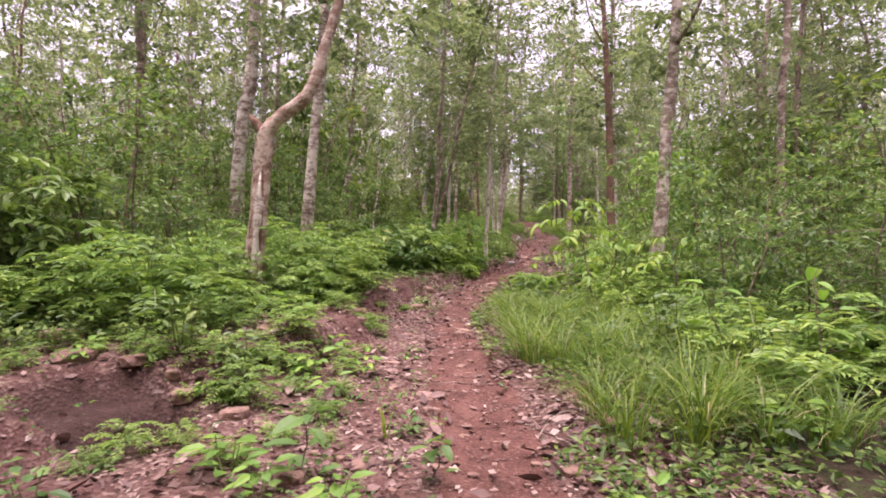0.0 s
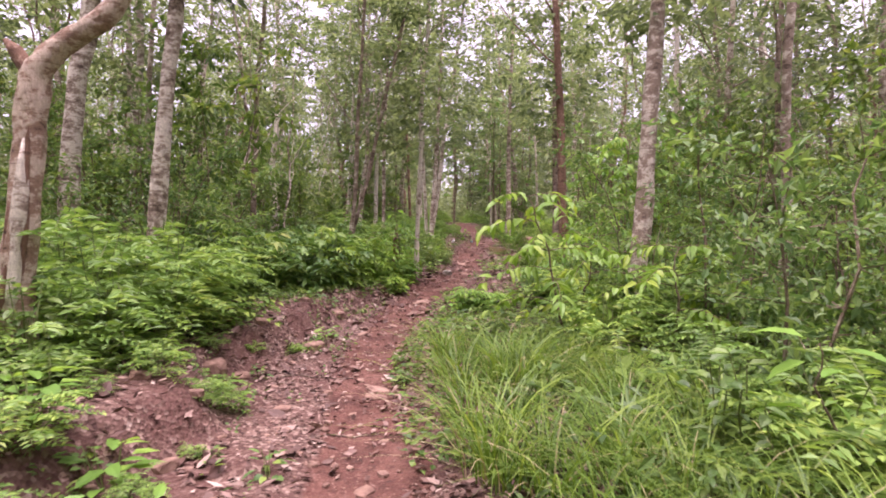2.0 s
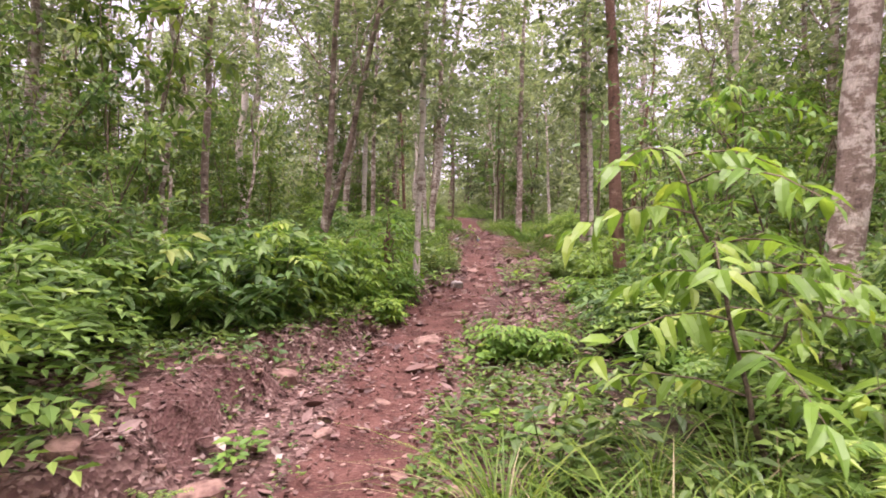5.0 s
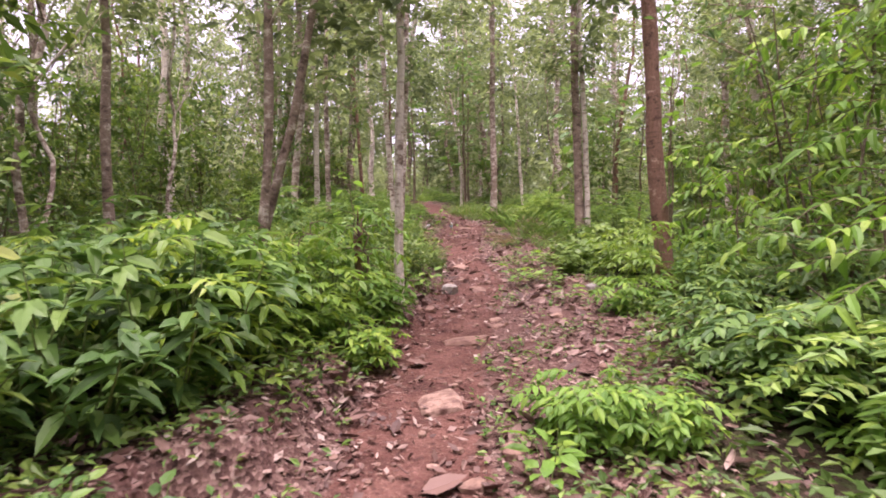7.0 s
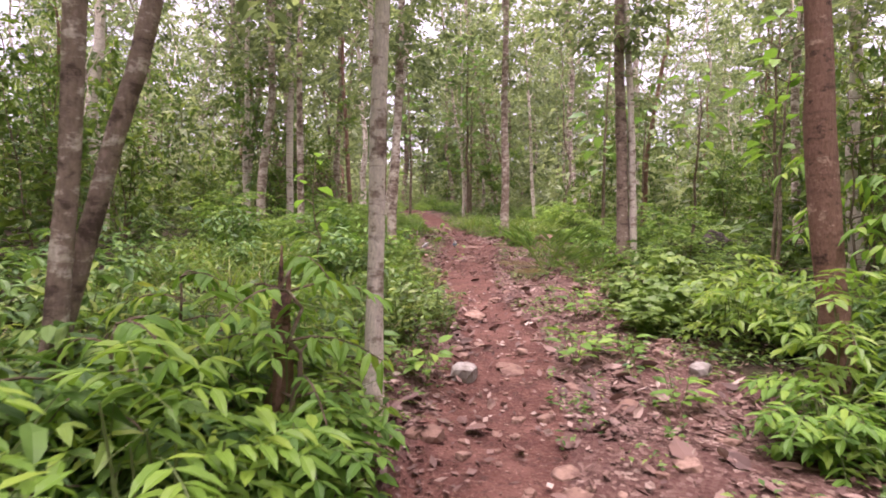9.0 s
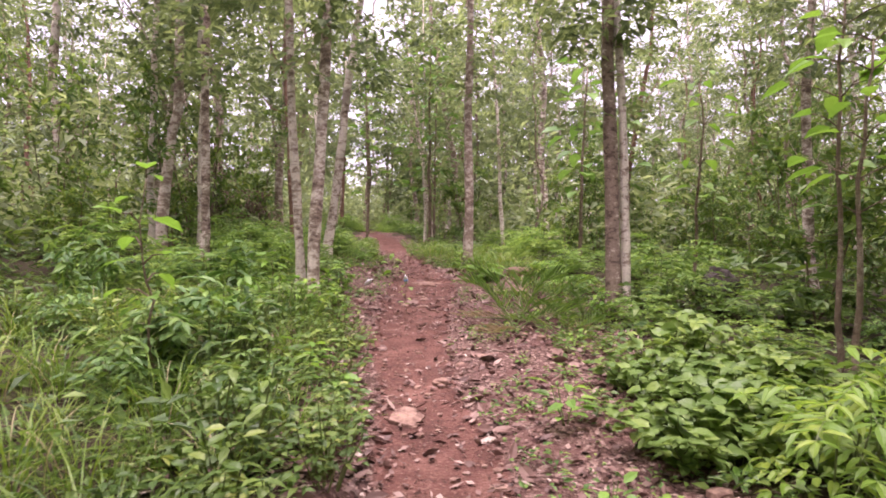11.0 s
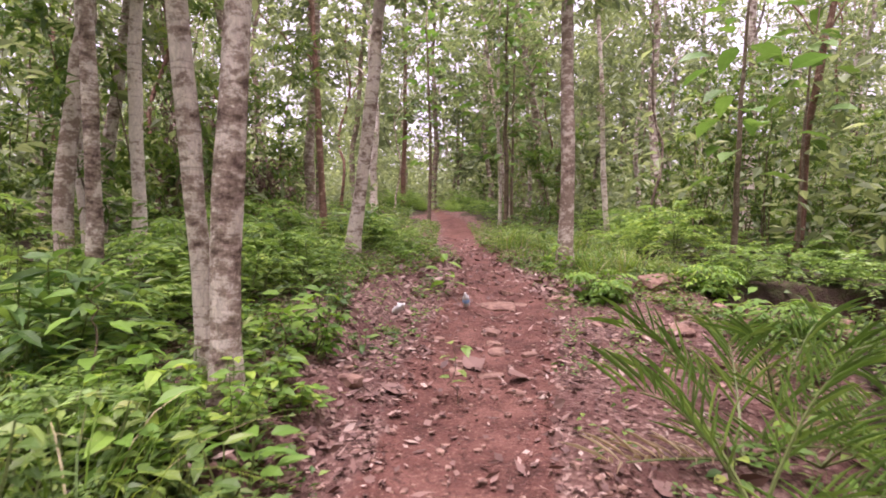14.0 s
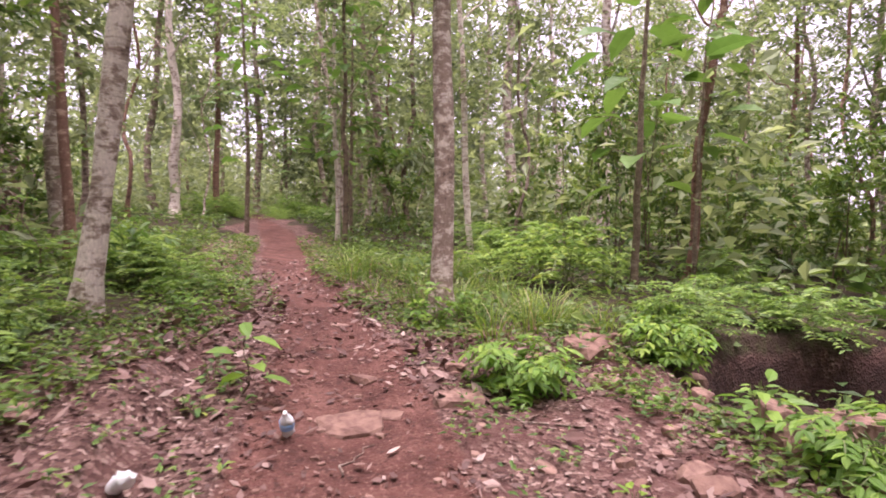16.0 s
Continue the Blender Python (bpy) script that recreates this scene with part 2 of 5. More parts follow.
def left_edge(y):
    """How far to the left of the path the shrubs begin."""
    return np.interp(y, [-6, 0, 4, 5.5, 6.5, 8, 10, 11.2, 12, 12.6, 15, 17, 20, 21.3, 22.2, 24, 26, 28, 38, 45], [0.9, 3.6, 4.4, 3.0, 2.0, 1.5, 1.75, 1.6, 1.0, 0.75, 0.75, 0.75, 0.85, 1.1, 1.5, 2.3, 1.5, 1.0, 0.8, 0.3])


def bank_edge(y):
    """How far to the left of the path the eroded bank rises."""
    return np.interp(y, [0, 2, 4, 6, 8, 10, 12.5, 15, 18, 22, 24, 40], [3.4, 3.2, 2.5, 1.55, 1.05, 0.9, 0.75, 0.7, 0.75, 1.0, 1.0, 0.9])


def right_edge(y):
    return np.interp(y, [0, 3, 5, 9, 11, 12.2, 13.3, 15, 16.6, 17.6, 19, 21, 22, 24, 26, 28, 38, 45], [0.9, 0.8, 0.55, 0.5, 1.0, 1.5, 2.2, 2.3, 1.9, 1.5, 1.7, 2.3, 2.5, 2.4, 1.2, 0.55, 0.55, 0.3])


def smooth(v):
    v = np.clip(v, 0, 1)
    return v * v * (3 - 2 * v)


LAT = np.random.RandomState(5).rand(128, 128)


def vnoise(x, y, size):
    """Smooth noise of the plan, from -1 to 1."""
    x, y = np.asarray(x, float) / size, np.asarray(y, float) / size
    i, j = np.floor(x).astype(int), np.floor(y).astype(int)
    a, b = smooth(x - i), smooth(y - j)
    n = lambda p, q: LAT[p % 128, q % 128]
    return 2 * ((n(i, j) * (1 - a) + n(i + 1, j) * a) * (1 - b) + (n(i, j + 1) * (1 - a) + n(i + 1, j + 1) * a) * b) - 1


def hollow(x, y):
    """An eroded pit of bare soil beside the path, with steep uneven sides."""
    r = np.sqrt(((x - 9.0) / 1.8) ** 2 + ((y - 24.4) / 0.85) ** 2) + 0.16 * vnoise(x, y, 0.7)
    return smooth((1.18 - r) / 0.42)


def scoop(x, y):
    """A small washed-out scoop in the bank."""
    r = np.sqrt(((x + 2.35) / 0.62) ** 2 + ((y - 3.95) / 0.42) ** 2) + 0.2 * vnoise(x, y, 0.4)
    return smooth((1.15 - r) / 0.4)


def land(x, y):
    """Height of the ground: the worn track, a low eroded bank beside it, the falling slope and a hollow."""
    x, y = np.asarray(x, float), np.asarray(y, float)
    u = x - path_x(y)
    z = path_z(y) - 0.05 * np.exp(-(u / 0.4) ** 2)
    bank = np.interp(y, [0, 3, 4.5, 9, 12, 15, 18, 23, 30], [0.15, 0.22, 0.32, 0.32, 0.26, 0.15, 0.2, 0.2, 0.1])
    wob = 0.32 * vnoise(x, y, 1.1) + 0.14 * vnoise(x, y, 0.35)
    z = z + bank * smooth((-u - bank_edge(y) + 0.2 + wob) / 0.35) + 0.035 * np.clip(-u - bank_edge(y), 0, 20)
    z = z + 0.05 * smooth((u - right_edge(y) + wob) / 0.5) - 0.03 * np.clip(u - right_edge(y), 0, 18)
    z = z - 0.95 * hollow(x, y) - 0.26 * scoop(x, y)
    rough = smooth((np.abs(u) - 0.2) / 0.6)
    near = np.exp(-(np.clip(np.abs(u) - 12, 0, None) / 10) ** 2)
    z = z + 0.05 * rough * vnoise(x, y, 1.7) + (0.012 + 0.02 * rough) * near * vnoise(x, y, 0.42) + 0.01 * near * vnoise(x, y, 0.17)
    return z


def ground_z(x, y):
    return float(land(x, y))


# ---- mesh helpers ----
def mesh_object(name, verts, faces, mat, parent=None, label="", shade=False):
    me = bpy.data.meshes.new(name)
    me.from_pydata(np.asarray(verts).tolist(), [], faces if isinstance(faces, list) else faces.tolist())
    me.materials.append(mat)
    if shade:
        me.polygons.foreach_set("use_smooth", [True] * len(me.polygons))
    ob = new(name, me)
    ob.parent = parent
    return tagged(ob, label) if label else ob


def part(name, geo, mat, parent, label="", shade=False):
    return mesh_object(name, geo[0], geo[1], mat, parent, label, shade)


def join(*geos):
    vs, fs, n = [], [], 0
    for v, f in geos:
        vs.append(np.asarray(v))
        fs += [tuple(i + n for i in q) for q in (f if isinstance(f, list) else f.tolist())]
        n += len(v)
    return np.concatenate(vs), fs


def unit(v):
    return v / np.maximum(np.linalg.norm(v, axis=-1, keepdims=True), 1e-9)


def leaves(rng, base, way, length, width, rich=False, droop=0.15, roll=0.5):
    """Leaf blades from base along way: folded along the midrib, arched if rich. Arrays of n."""
    n = len(base)
    length, width = np.broadcast_to(length, n)[:, None], np.broadcast_to(width, n)[:, None]
    up = np.array([0, 0, 1.0]) + rng.normal(0, roll, (n, 3))
    side = unit(np.cross(way, up))
    up = unit(np.cross(side, way))
    if not rich:
        v = np.stack([base, base + way * length * 0.45 - side * width / 2 + up * width * 0.15, base + way * length - up * length * droop,
                      base + way * length * 0.45 + side * width / 2 + up * width * 0.15], 1)
        f = np.array([[0, 2, 1], [0, 3, 2]])
        k = 4
    else:
        at = lambda s, w, h: base + way * length * s + side * width * w + up * (length * h - length * droop * s * s)
        v = np.stack([at(0, 0, 0), at(0.28, -0.42, 0.05), at(0.66, -0.36, 0.05), at(1, 0, 0), at(0.66, 0.36, 0.05), at(0.28, 0.42, 0.05), at(0.3, 0, 0), at(0.68, 0, 0)], 1)
        f = np.array([[0, 5, 6], [0, 6, 1], [6, 5, 4], [6, 4, 7], [6, 7, 2], [6, 2, 1], [7, 4, 3], [7, 3, 2]])
        k = 8
    return v.reshape(-1, 3), (f[None] + (np.arange(n) * k)[:, None, None]).reshape(-1, 3)


def tube(pts, radii, sides=6, rng=None, uneven=0.0):
    pts, radii = np.asarray(pts, float), np.asarray(radii, float)
    way = unit(np.gradient(pts, axis=0))
    ref = np.array([1.0, 0.13, 0.07])
    a = unit(np.cross(way, ref))
    b = np.cross(way, a)
    ang = np.linspace(0, 2 * math.pi, sides, endpoint=False)
    r = radii[:, None] * (1 + (uneven * rng.normal(0, 1, (len(pts), sides)) if rng is not None else 0))
    v = pts[:, None] + r[..., None] * (a[:, None] * np.cos(ang)[None, :, None] + b[:, None] * np.sin(ang)[None, :, None])
    f = []
    for i in range(len(pts) - 1):
        for j in range(sides):
            f.append((i * sides + j, i * sides + (j + 1) % sides, (i + 1) * sides + (j + 1) % sides, (i + 1) * sides + j))
    f.append(tuple(range((len(pts) - 1) * sides, len(pts) * sides)))
    return v.reshape(-1, 3), f


def sway(rng, a, b, n, amount):
    """A wandering line from a to b."""
    t = np.linspace(0, 1, n)[:, None]
    w = np.cumsum(rng.normal(0, amount, (n, 3)), 0)
    w = w - w[0] - t * (w[-1] - w[0])
    return np.asarray(a) * (1 - t) + np.asarray(b) * t + w


def thing(name, x, y, label, category, group="", sink=0.02):
    ob = new(name)
    ob.empty_display_size = 0.1
    ob.location = (x, y, ground_z(x, y) - sink)
    return tagged(ob, label, category, group)


def at(x, y, turn=0.0, size=1.0, sink=0.02, tall=1.0):
    return Matrix.Translation((x, y, ground_z(x, y) - sink)) @ Matrix.Rotation(turn, 4, "Z") @ Matrix.Diagonal((size, size, size * tall, 1))


# ---- ground ----
def spread(lo, hi, step, far, grow):
    mid = list(np.arange(lo, hi, step))
    out, s = [], step
    p = hi
    while p < far[1]:
        out.append(p)
        s *= grow
        p += s
    out.append(far[1])
    inn, s, p = [], step, lo
    while p > far[0]:
        s *= grow
        p -= s
        inn.append(max(p, far[0]))
    return np.array(inn[::-1] + mid + out)


gx, gy = spread(-3.5, 10.9, 0.09, (-600, 600), 1.14), spread(1.5, 27, 0.1, (-300, 900), 1.05)
X, Y = np.meshgrid(gx, gy)
nx, ny = len(gx), len(gy)
idx = np.arange(nx * ny).reshape(ny, nx)
quads = np.stack([idx[:-1, :-1], idx[:-1, 1:], idx[1:, 1:], idx[1:, :-1]], -1).reshape(-1, 4)
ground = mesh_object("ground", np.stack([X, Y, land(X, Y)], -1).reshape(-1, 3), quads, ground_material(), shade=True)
tagged(ground, "red-brown forest floor with a narrow trodden footpath", "ground", kind="structure")
U = X - path_x(Y)
tread = 1 - smooth((np.abs(U + 0.06 * vnoise(X, Y, 0.8)) - half_tread(Y) + 0.1) / 0.25)
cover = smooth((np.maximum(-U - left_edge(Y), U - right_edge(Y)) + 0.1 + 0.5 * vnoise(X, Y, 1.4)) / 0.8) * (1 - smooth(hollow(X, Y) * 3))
for key, val in (("tread", tread), ("cover", cover), ("shaded_earth", np.maximum(smooth(hollow(X, Y) * 2.5), 0.8 * smooth(scoop(X, Y) * 1.6)))):
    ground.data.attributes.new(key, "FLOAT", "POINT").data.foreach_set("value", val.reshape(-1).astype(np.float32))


# ---- trees ----
def crown_mesh(name, seed, clumps, per, leaf, radius, low, high, mat):
    """A loose crown: clumps of leaves scattered in an uneven, open volume round the stem's top."""
    rng = np.random.RandomState(seed)
    zz = low + (high - low) * rng.rand(clumps) ** 0.9
    s = (zz - low) / (high - low)
    rr = radius * np.sin(np.pi * np.clip(0.12 + 0.8 * s, 0, 1)) * np.sqrt(rng.rand(clumps)) * rng.uniform(0.6, 1.25, clumps)
    aa = rng.rand(clumps) * 2 * math.pi
    cen = np.stack([rr * np.cos(aa), rr * np.sin(aa), zz], -1)
    twigs = 3
    cen = np.repeat(cen, twigs, 0)
    a = rng.rand(len(cen)) * 2 * math.pi
    out = unit(np.stack([np.cos(a), np.sin(a), rng.uniform(-0.35, 0.45, len(cen))], -1))
    side = unit(np.cross(out, np.array([0, 0, 1.0])))
    m = per // twigs
    s_ = np.tile(np.linspace(0.05, 1, m), len(cen))[:, None]
    sg = np.tile(np.where(np.arange(m) % 2, 1.0, -1.0), len(cen))[:, None]
    n = len(cen) * m
    base = np.repeat(cen, m, 0) + np.repeat(out, m, 0) * s_ * leaf * m * 0.34 + rng.normal(0, 0.05, (n, 3))
    way = unit(np.repeat(out, m, 0) * 0.6 + np.repeat(side, m, 0) * sg * 0.8 + rng.normal(0, 0.3, (n, 3)) + np.array([0, 0, -0.3]))
    v, f = leaves(rng, base, way, leaf * rng.uniform(0.6, 1.3, n), leaf * 0.5 * rng.uniform(0.7, 1.2, n), roll=0.45)
    me = bpy.data.meshes.new(name)
    me.from_pydata(v.tolist(), [], f.tolist())
    me.materials.append(mat)
    return me


CROWNS = [crown_mesh("crown", 10 + i, 84, 30, 0.195, 2.1, 4.0, 12.5, LEAF_CANOPY) for i in range(4)]
CROWNS_THIN = [crown_mesh("crown", 20 + i, 62, 27, 0.175, 1.6, 3.3, 11.0, LEAF_CANOPY) for i in range(3)]
CROWNS_POLE = [crown_mesh("crown", 26 + i, 24, 24, 0.16, 1.3, 4.6, 11.5, LEAF_CANOPY) for i in range(2)]
CROWNS_FAR = [crown_mesh("crown", 30 + i, 78, 15, 0.41, 2.4, 2.0, 12.0, LEAF_FAR_HAZE) for i in range(4)]


def add_limbs(tree, rng, axis, height, r0, bark, count, low=0.35):
    for i in range(count):
        s = rng.uniform(low, 0.85)
        p = axis[int(s * (len(axis) - 1))]
        a = rng.rand() * 2 * math.pi
        ln = rng.uniform(0.9, 2.2) * (1.2 - s)
        tip = p + np.array([math.cos(a) * ln, math.sin(a) * ln, ln * rng.uniform(0.7, 1.8)])
        part("limb", tube(sway(rng, p, tip, 7, 0.05), np.linspace(r0 * 0.42 * (1.1 - s), r0 * 0.1, 7), 4), bark, tree, shade=True)


def grow_tree(x, y, r0, lean, label, bark, seed, height=12.5, crown=None, turn=None, limbs=7, wander=0.035, name="tree", n=30, sides=12):
    """One tree: tapered wandering trunk with a flared foot, limbs and an open crown high up."""
    rng = np.random.RandomState(seed)
    tree = thing(name, x, y, label, "tree", sink=0.06)
    t = np.linspace(0, 1, n)
    axis = np.stack([lean[0] * height * t, lean[1] * height * t, height * t], -1)
    ph = rng.rand(4) * 6.28
    wob = np.stack([np.sin(t * 11 + ph[0]) + 0.5 * np.sin(t * 23 + ph[1]), np.sin(t * 10 + ph[2]) + 0.5 * np.sin(t * 25 + ph[3]), 0 * t], -1) * wander
    kink = np.cumsum(rng.normal(0, 1, (n, 2)) * (rng.rand(n, 1) < 0.3), 0) * wander * 0.55
    wob[:, :2] += kink - kink.mean(0) * t[:, None]
    axis = axis + wob - wob[0]
    rad = r0 * (1 - 0.72 * t) * (1 + 0.45 * np.exp(-t * height / 0.18)) * (1 + 0.06 * np.sin(t * 37 + ph[0]))
    part("trunk", tube(axis, rad, sides, rng, 0.035), bark, tree, shade=True)
    add_limbs(tree, rng, axis, height, r0, bark, limbs, 0.22 if r0 < 0.06 else 0.36)
    c = new("crown", crown if crown else CROWNS[seed % 4])
    c.parent = tree
    c.matrix_local = Matrix.Translation((lean[0] * height * 0.65, lean[1] * height * 0.65, 0)) @ Matrix.Rotation(rng.rand() * 6.28, 4, "Z") @ Matrix.Diagonal((1, 1, height / 12.5, 1))
    return tree


KNOWN_AND_SHADE_TREES = [
    (-4.15, 11.54, 0.15, (0.06, 0.01), "pale", 13), (-2.39, 9.79, 0.105, (0.08, -0.01), "pale", 12), (3.60, 9.77, 0.125, (0.06, 0.04), "grey", 13),
    (4.56, 15.23, 0.115, (-0.03, 0.06), "red", 12), (1.11, 15.15, 0.055, (0.05, -0.01), "pale", 10), (6.17, 21.07, 0.11, (0.01, 0.04), "grey", 12), (6.36, 21.12, 0.075, (0.0, 0.035), "pale", 10),
    (5.87, 26.85, 0.118, (0.03, 0.03), "grey", 13), (1.94, 21.80, 0.065, (-0.03, -0.04), "pale", 11), (2.07, 21.58, 0.082, (0.05, -0.01), "pale", 12),
    (2.61, 27.30, 0.11, (0.14, -0.05), "pale", 12), (9.72, 39.28, 0.17, (-0.14, 0.01), "grey", 14), (12.16, 35.55, 0.16, (-0.04, 0.01), "pale", 14),
    (14.36, 34.51, 0.19, (0.02, -0.02), "pale", 14), (10.89, 28.23, 0.085, (0.11, -0.04), "red", 10), (0.49, 23.74, 0.072, (0.03, -0.03), "pale", 11),
    (-1.03, 27.35, 0.1, (0.15, 0.03), "pale", 12), (-0.75, 26.49, 0.076, (0.01, 0.01), "pale", 11), (-0.35, 14.47, 0.052, (0.07, 0.01), "grey", 10),
    (-0.46, 14.54, 0.05, (0.24, 0.06), "grey", 9), (-0.36, 25.08, 0.1, (0.04, 0), "grey", 12), (0.15, 25.5, 0.085, (0.06, 0), "pale", 12),
    (5.81, 10.06, 0.08, (0.05, 0.03), "grey", 12), (6.84, 51.08, 0.19, (0, 0), "grey", 13), (6.64, 34.3, 0.055, (0, 0), "pale", 9),
    (1.57, 32.49, 0.125, (0.03, 0), "grey", 13), (1.95, 31.2, 0.08, (-0.02, 0.02), "red", 11), 
    (8.6, 31.5, 0.07, (-0.05, 0), "pale", 11), (7.6, 37.0, 0.08, (-0.12, 0.02), "grey", 12), (4.6, 44.0, 0.12, (0.02, 0), "red", 12),
    (-3.2, 19.5, 0.09, (0.05, 0), "grey", 12), (-5.5, 17.0, 0.11, (0.03, 0.02), "pale", 13), (-7.2, 13.0, 0.12, (0.06, 0), "grey", 13),
    (-4.6, 15.6, 0.07, (0.05, 0), "grey", 12), (-6.6, 19.2, 0.1, (0.02, 0), "pale", 13), (-8.6, 16.2, 0.09, (0.04, 0), "grey", 13), (-5.6, 22.6, 0.08, (0.06, 0), "pale", 12), (-9.4, 21.5, 0.11, (0, 0), "grey", 13),
    (9.2, 17.3, 0.07, (0.03, 0), "grey", 12), (11.4, 22.6, 0.1, (-0.03, 0), "pale", 13), (12.4, 18.4, 0.09, (0.02, 0), "grey", 13), (11.2, 14.2, 0.1, (0.03, 0), "grey", 13), (9.0, 11.5, 0.08, (0.05, 0), "grey", 12),
    # unseen trees round the start, added so their crowns shade the ground
    (-3.0, 0.8, 0.1, (0.03, 0), "grey", 13), (3.3, 0.9, 0.1, (-0.02, 0), "pale", 13), (-1.9, -2.4, 0.11, (0.02, 0.02), "grey", 13), (2.6, -2.6, 0.1, (0, 0.03), "grey", 13), (-4.8, 2.4, 0.09, (0.03, 0), "pale", 12), (4.9, 2.8, 0.09, (-0.02, 0), "grey", 12),
    (8.4, 15.4, 0.1, (0.04, 0), "grey", 12), (9.8, 19.8, 0.11, (-0.02, 0), "pale", 13), (7.6, 13.0, 0.07, (0.09, 0), "grey", 11),
]
BARKS = {"pale": BARK_PALE, "grey": BARK_GREY, "red": BARK_RED}
LOOKS = {"pale": "slender forest tree with pale lichen-blotched trunk", "grey": "slender forest tree with grey-brown mottled trunk", "red": "slender forest tree with dark reddish-brown bark"}
for i, (x, y, r, ln, b, h) in enumerate(KNOWN_AND_SHADE_TREES):
    grow_tree(x, y, r, ln, LOOKS[b], BARKS[b], 100 + i, h, crown=CROWNS_THIN[i % 3] if r < 0.09 else CROWNS[i % 4], wander=0.018 if r < 0.125 and abs(x - float(path_x(y))) < 4 else 0.05)


# the crooked half-dead tree, kinked at head height
def crooked_tree(x, y):
    rng = np.random.RandomState(77)
    tree = thing("crooked_tree", x, y, "crooked tree with peeling reddish lower trunk and sharp bend", "tree", sink=0.06)
    pts = np.array([[0, 0, 0], [-0.01, 0, 0.6], [0.04, 0, 1.2], [0.1, 0, 1.85], [0.13, 0, 2.2], [0.26, 0.01, 2.36], [0.64, 0.03, 2.66], [0.78, 0.05, 2.95], [0.86, 0.08, 3.28], [1.06, 0.1, 3.92], [1.22, 0.2, 5.0], [1.3, 0.3, 7.0], [1.5, 0.5, 10]])
    s = np.linspace(0, len(pts) - 1, 44)
    axis = np.stack([np.interp(s, range(len(pts)), pts[:, k]) for k in range(3)], -1)
    rad = np.interp(s, [0, 1, 4, 5, 8, 12], [0.15, 0.115, 0.1, 0.085, 0.07, 0.03])
    part("trunk", tube(axis, rad, 12, rng, 0.07), BARK_PEEL, tree, "peeling reddish-brown bark with bare wood", shade=True)
    strip = tube(np.stack([np.linspace(0.0, 0.1, 8), np.full(8, -0.1), np.linspace(0.35, 1.7, 8)], -1), [0.012, 0.04, 0.05, 0.042, 0.055, 0.045, 0.03, 0.01], 7, rng, 0.16)
    part("bare_wood", strip, BARK_PALE, tree, "pale bare wood where bark has peeled", shade=True)
    for x0, z0, z1 in ((-0.07, 0.3, 1.25), (0.07, 0.7, 1.9)):
        flap = tube(np.stack([np.linspace(x0, x0 + 0.06, 8), np.full(8, -0.085), np.linspace(z0, z1, 8)], -1), [0.008, 0.022, 0.03, 0.026, 0.03, 0.024, 0.02, 0.006], 5, rng, 0.2)
        part("bark_strip", flap, BARK_RED, tree, "loose dark red-brown strip of bark", shade=True)
    part("stub", tube([[0.13, 0, 2.15], [0.02, -0.03, 2.34], [-0.05, -0.04, 2.42]], [0.07, 0.05, 0.02], 7, rng, 0.1), BARK_RED, tree, "broken branch stub", shade=True)
    add_limbs(tree, rng, axis, 10, 0.09, BARK_GREY, 5, 0.7)
    c = new("crown", CROWNS_THIN[1])
    c.parent = tree
    c.matrix_local = Matrix.Translation((1.4, 0.4, 0))


crooked_tree(-2.37, 7.24)


def clear_of(x, y, taken, gap):
    return all((x - a) ** 2 + (y - b) ** 2 > gap * gap for a, b in taken)


TAKEN = [(k[0], k[1]) for k in KNOWN_AND_SHADE_TREES] + [(-2.37, 7.24)]
rng = np.random.RandomState(3)
masters, far_masters = [], []
for i in range(7):
    b = ("pale", "grey", "grey", "red", "pale", "grey", "pale")[i]
    masters.append(grow_tree(0, 0, 0.075 + 0.012 * i, (rng.uniform(-0.06, 0.08), rng.uniform(-0.05, 0.05)), LOOKS[b] + " among dense woodland", BARKS[b], 300 + i, 12.5,
                             crown=CROWNS[i % 4] if i % 3 else CROWNS_THIN[i % 3], wander=0.11, n=26, sides=9))
for i in range(4):
    b = ("grey", "pale", "grey", "pale")[i]
    far_masters.append(grow_tree(0, 0, 0.12, (rng.uniform(-0.05, 0.07), 0), "distant slim tree in hazy woodland", BARKS[b], 330 + i, 14.5, crown=CROWNS_FAR[i], limbs=3, wander=0.16, n=14, sides=7))


def scatter_trees(masters, count, xs, ys, test, gap, group):
    first = list(masters)
    made = 0
    for _ in range(count * 60):
        if made == count:
            break
        x, y = rng.uniform(*xs), rng.uniform(*ys)
        if not test(x, y) or not clear_of(x, y, TAKEN, gap):
            continue
        TAKEN.append((x, y))
        m = at(x, y, rng.rand() * 6.28, rng.uniform(0.75, 1.15), 0.06, rng.uniform(0.9, 1.15))
        if first:
            ob = first.pop()
            ob.matrix_basis = m
            tagged(ob, group=group)
        else:
            tagged(copy_thing(masters[made % len(masters)], m), group=group)
        made += 1


def near_wood(x, y):
    u = x - float(path_x(y))
    lim = 4.5 if y < 26 else (2.0 if y < 45 else 0.3)
    if 17 < y < 36 and 0 < u < 8:
        return False
    if y < 4:
        return abs(u) > 3.5 and abs(x) < 14
    return abs(u) > lim and -0.85 * y - 6 < x < 0.95 * y + 7


scatter_trees(masters, 82, (-26, 34), (-12, 48), near_wood, 1.7, "slim woodland trees")
scatter_trees(far_masters, 150, (-56, 66), (36, 76), lambda x, y: -0.85 * y - 4 < x < 0.95 * y + 6 and abs(x - float(path_x(y))) > 0.8, 1.5, "distant woodland trees")


poles = []
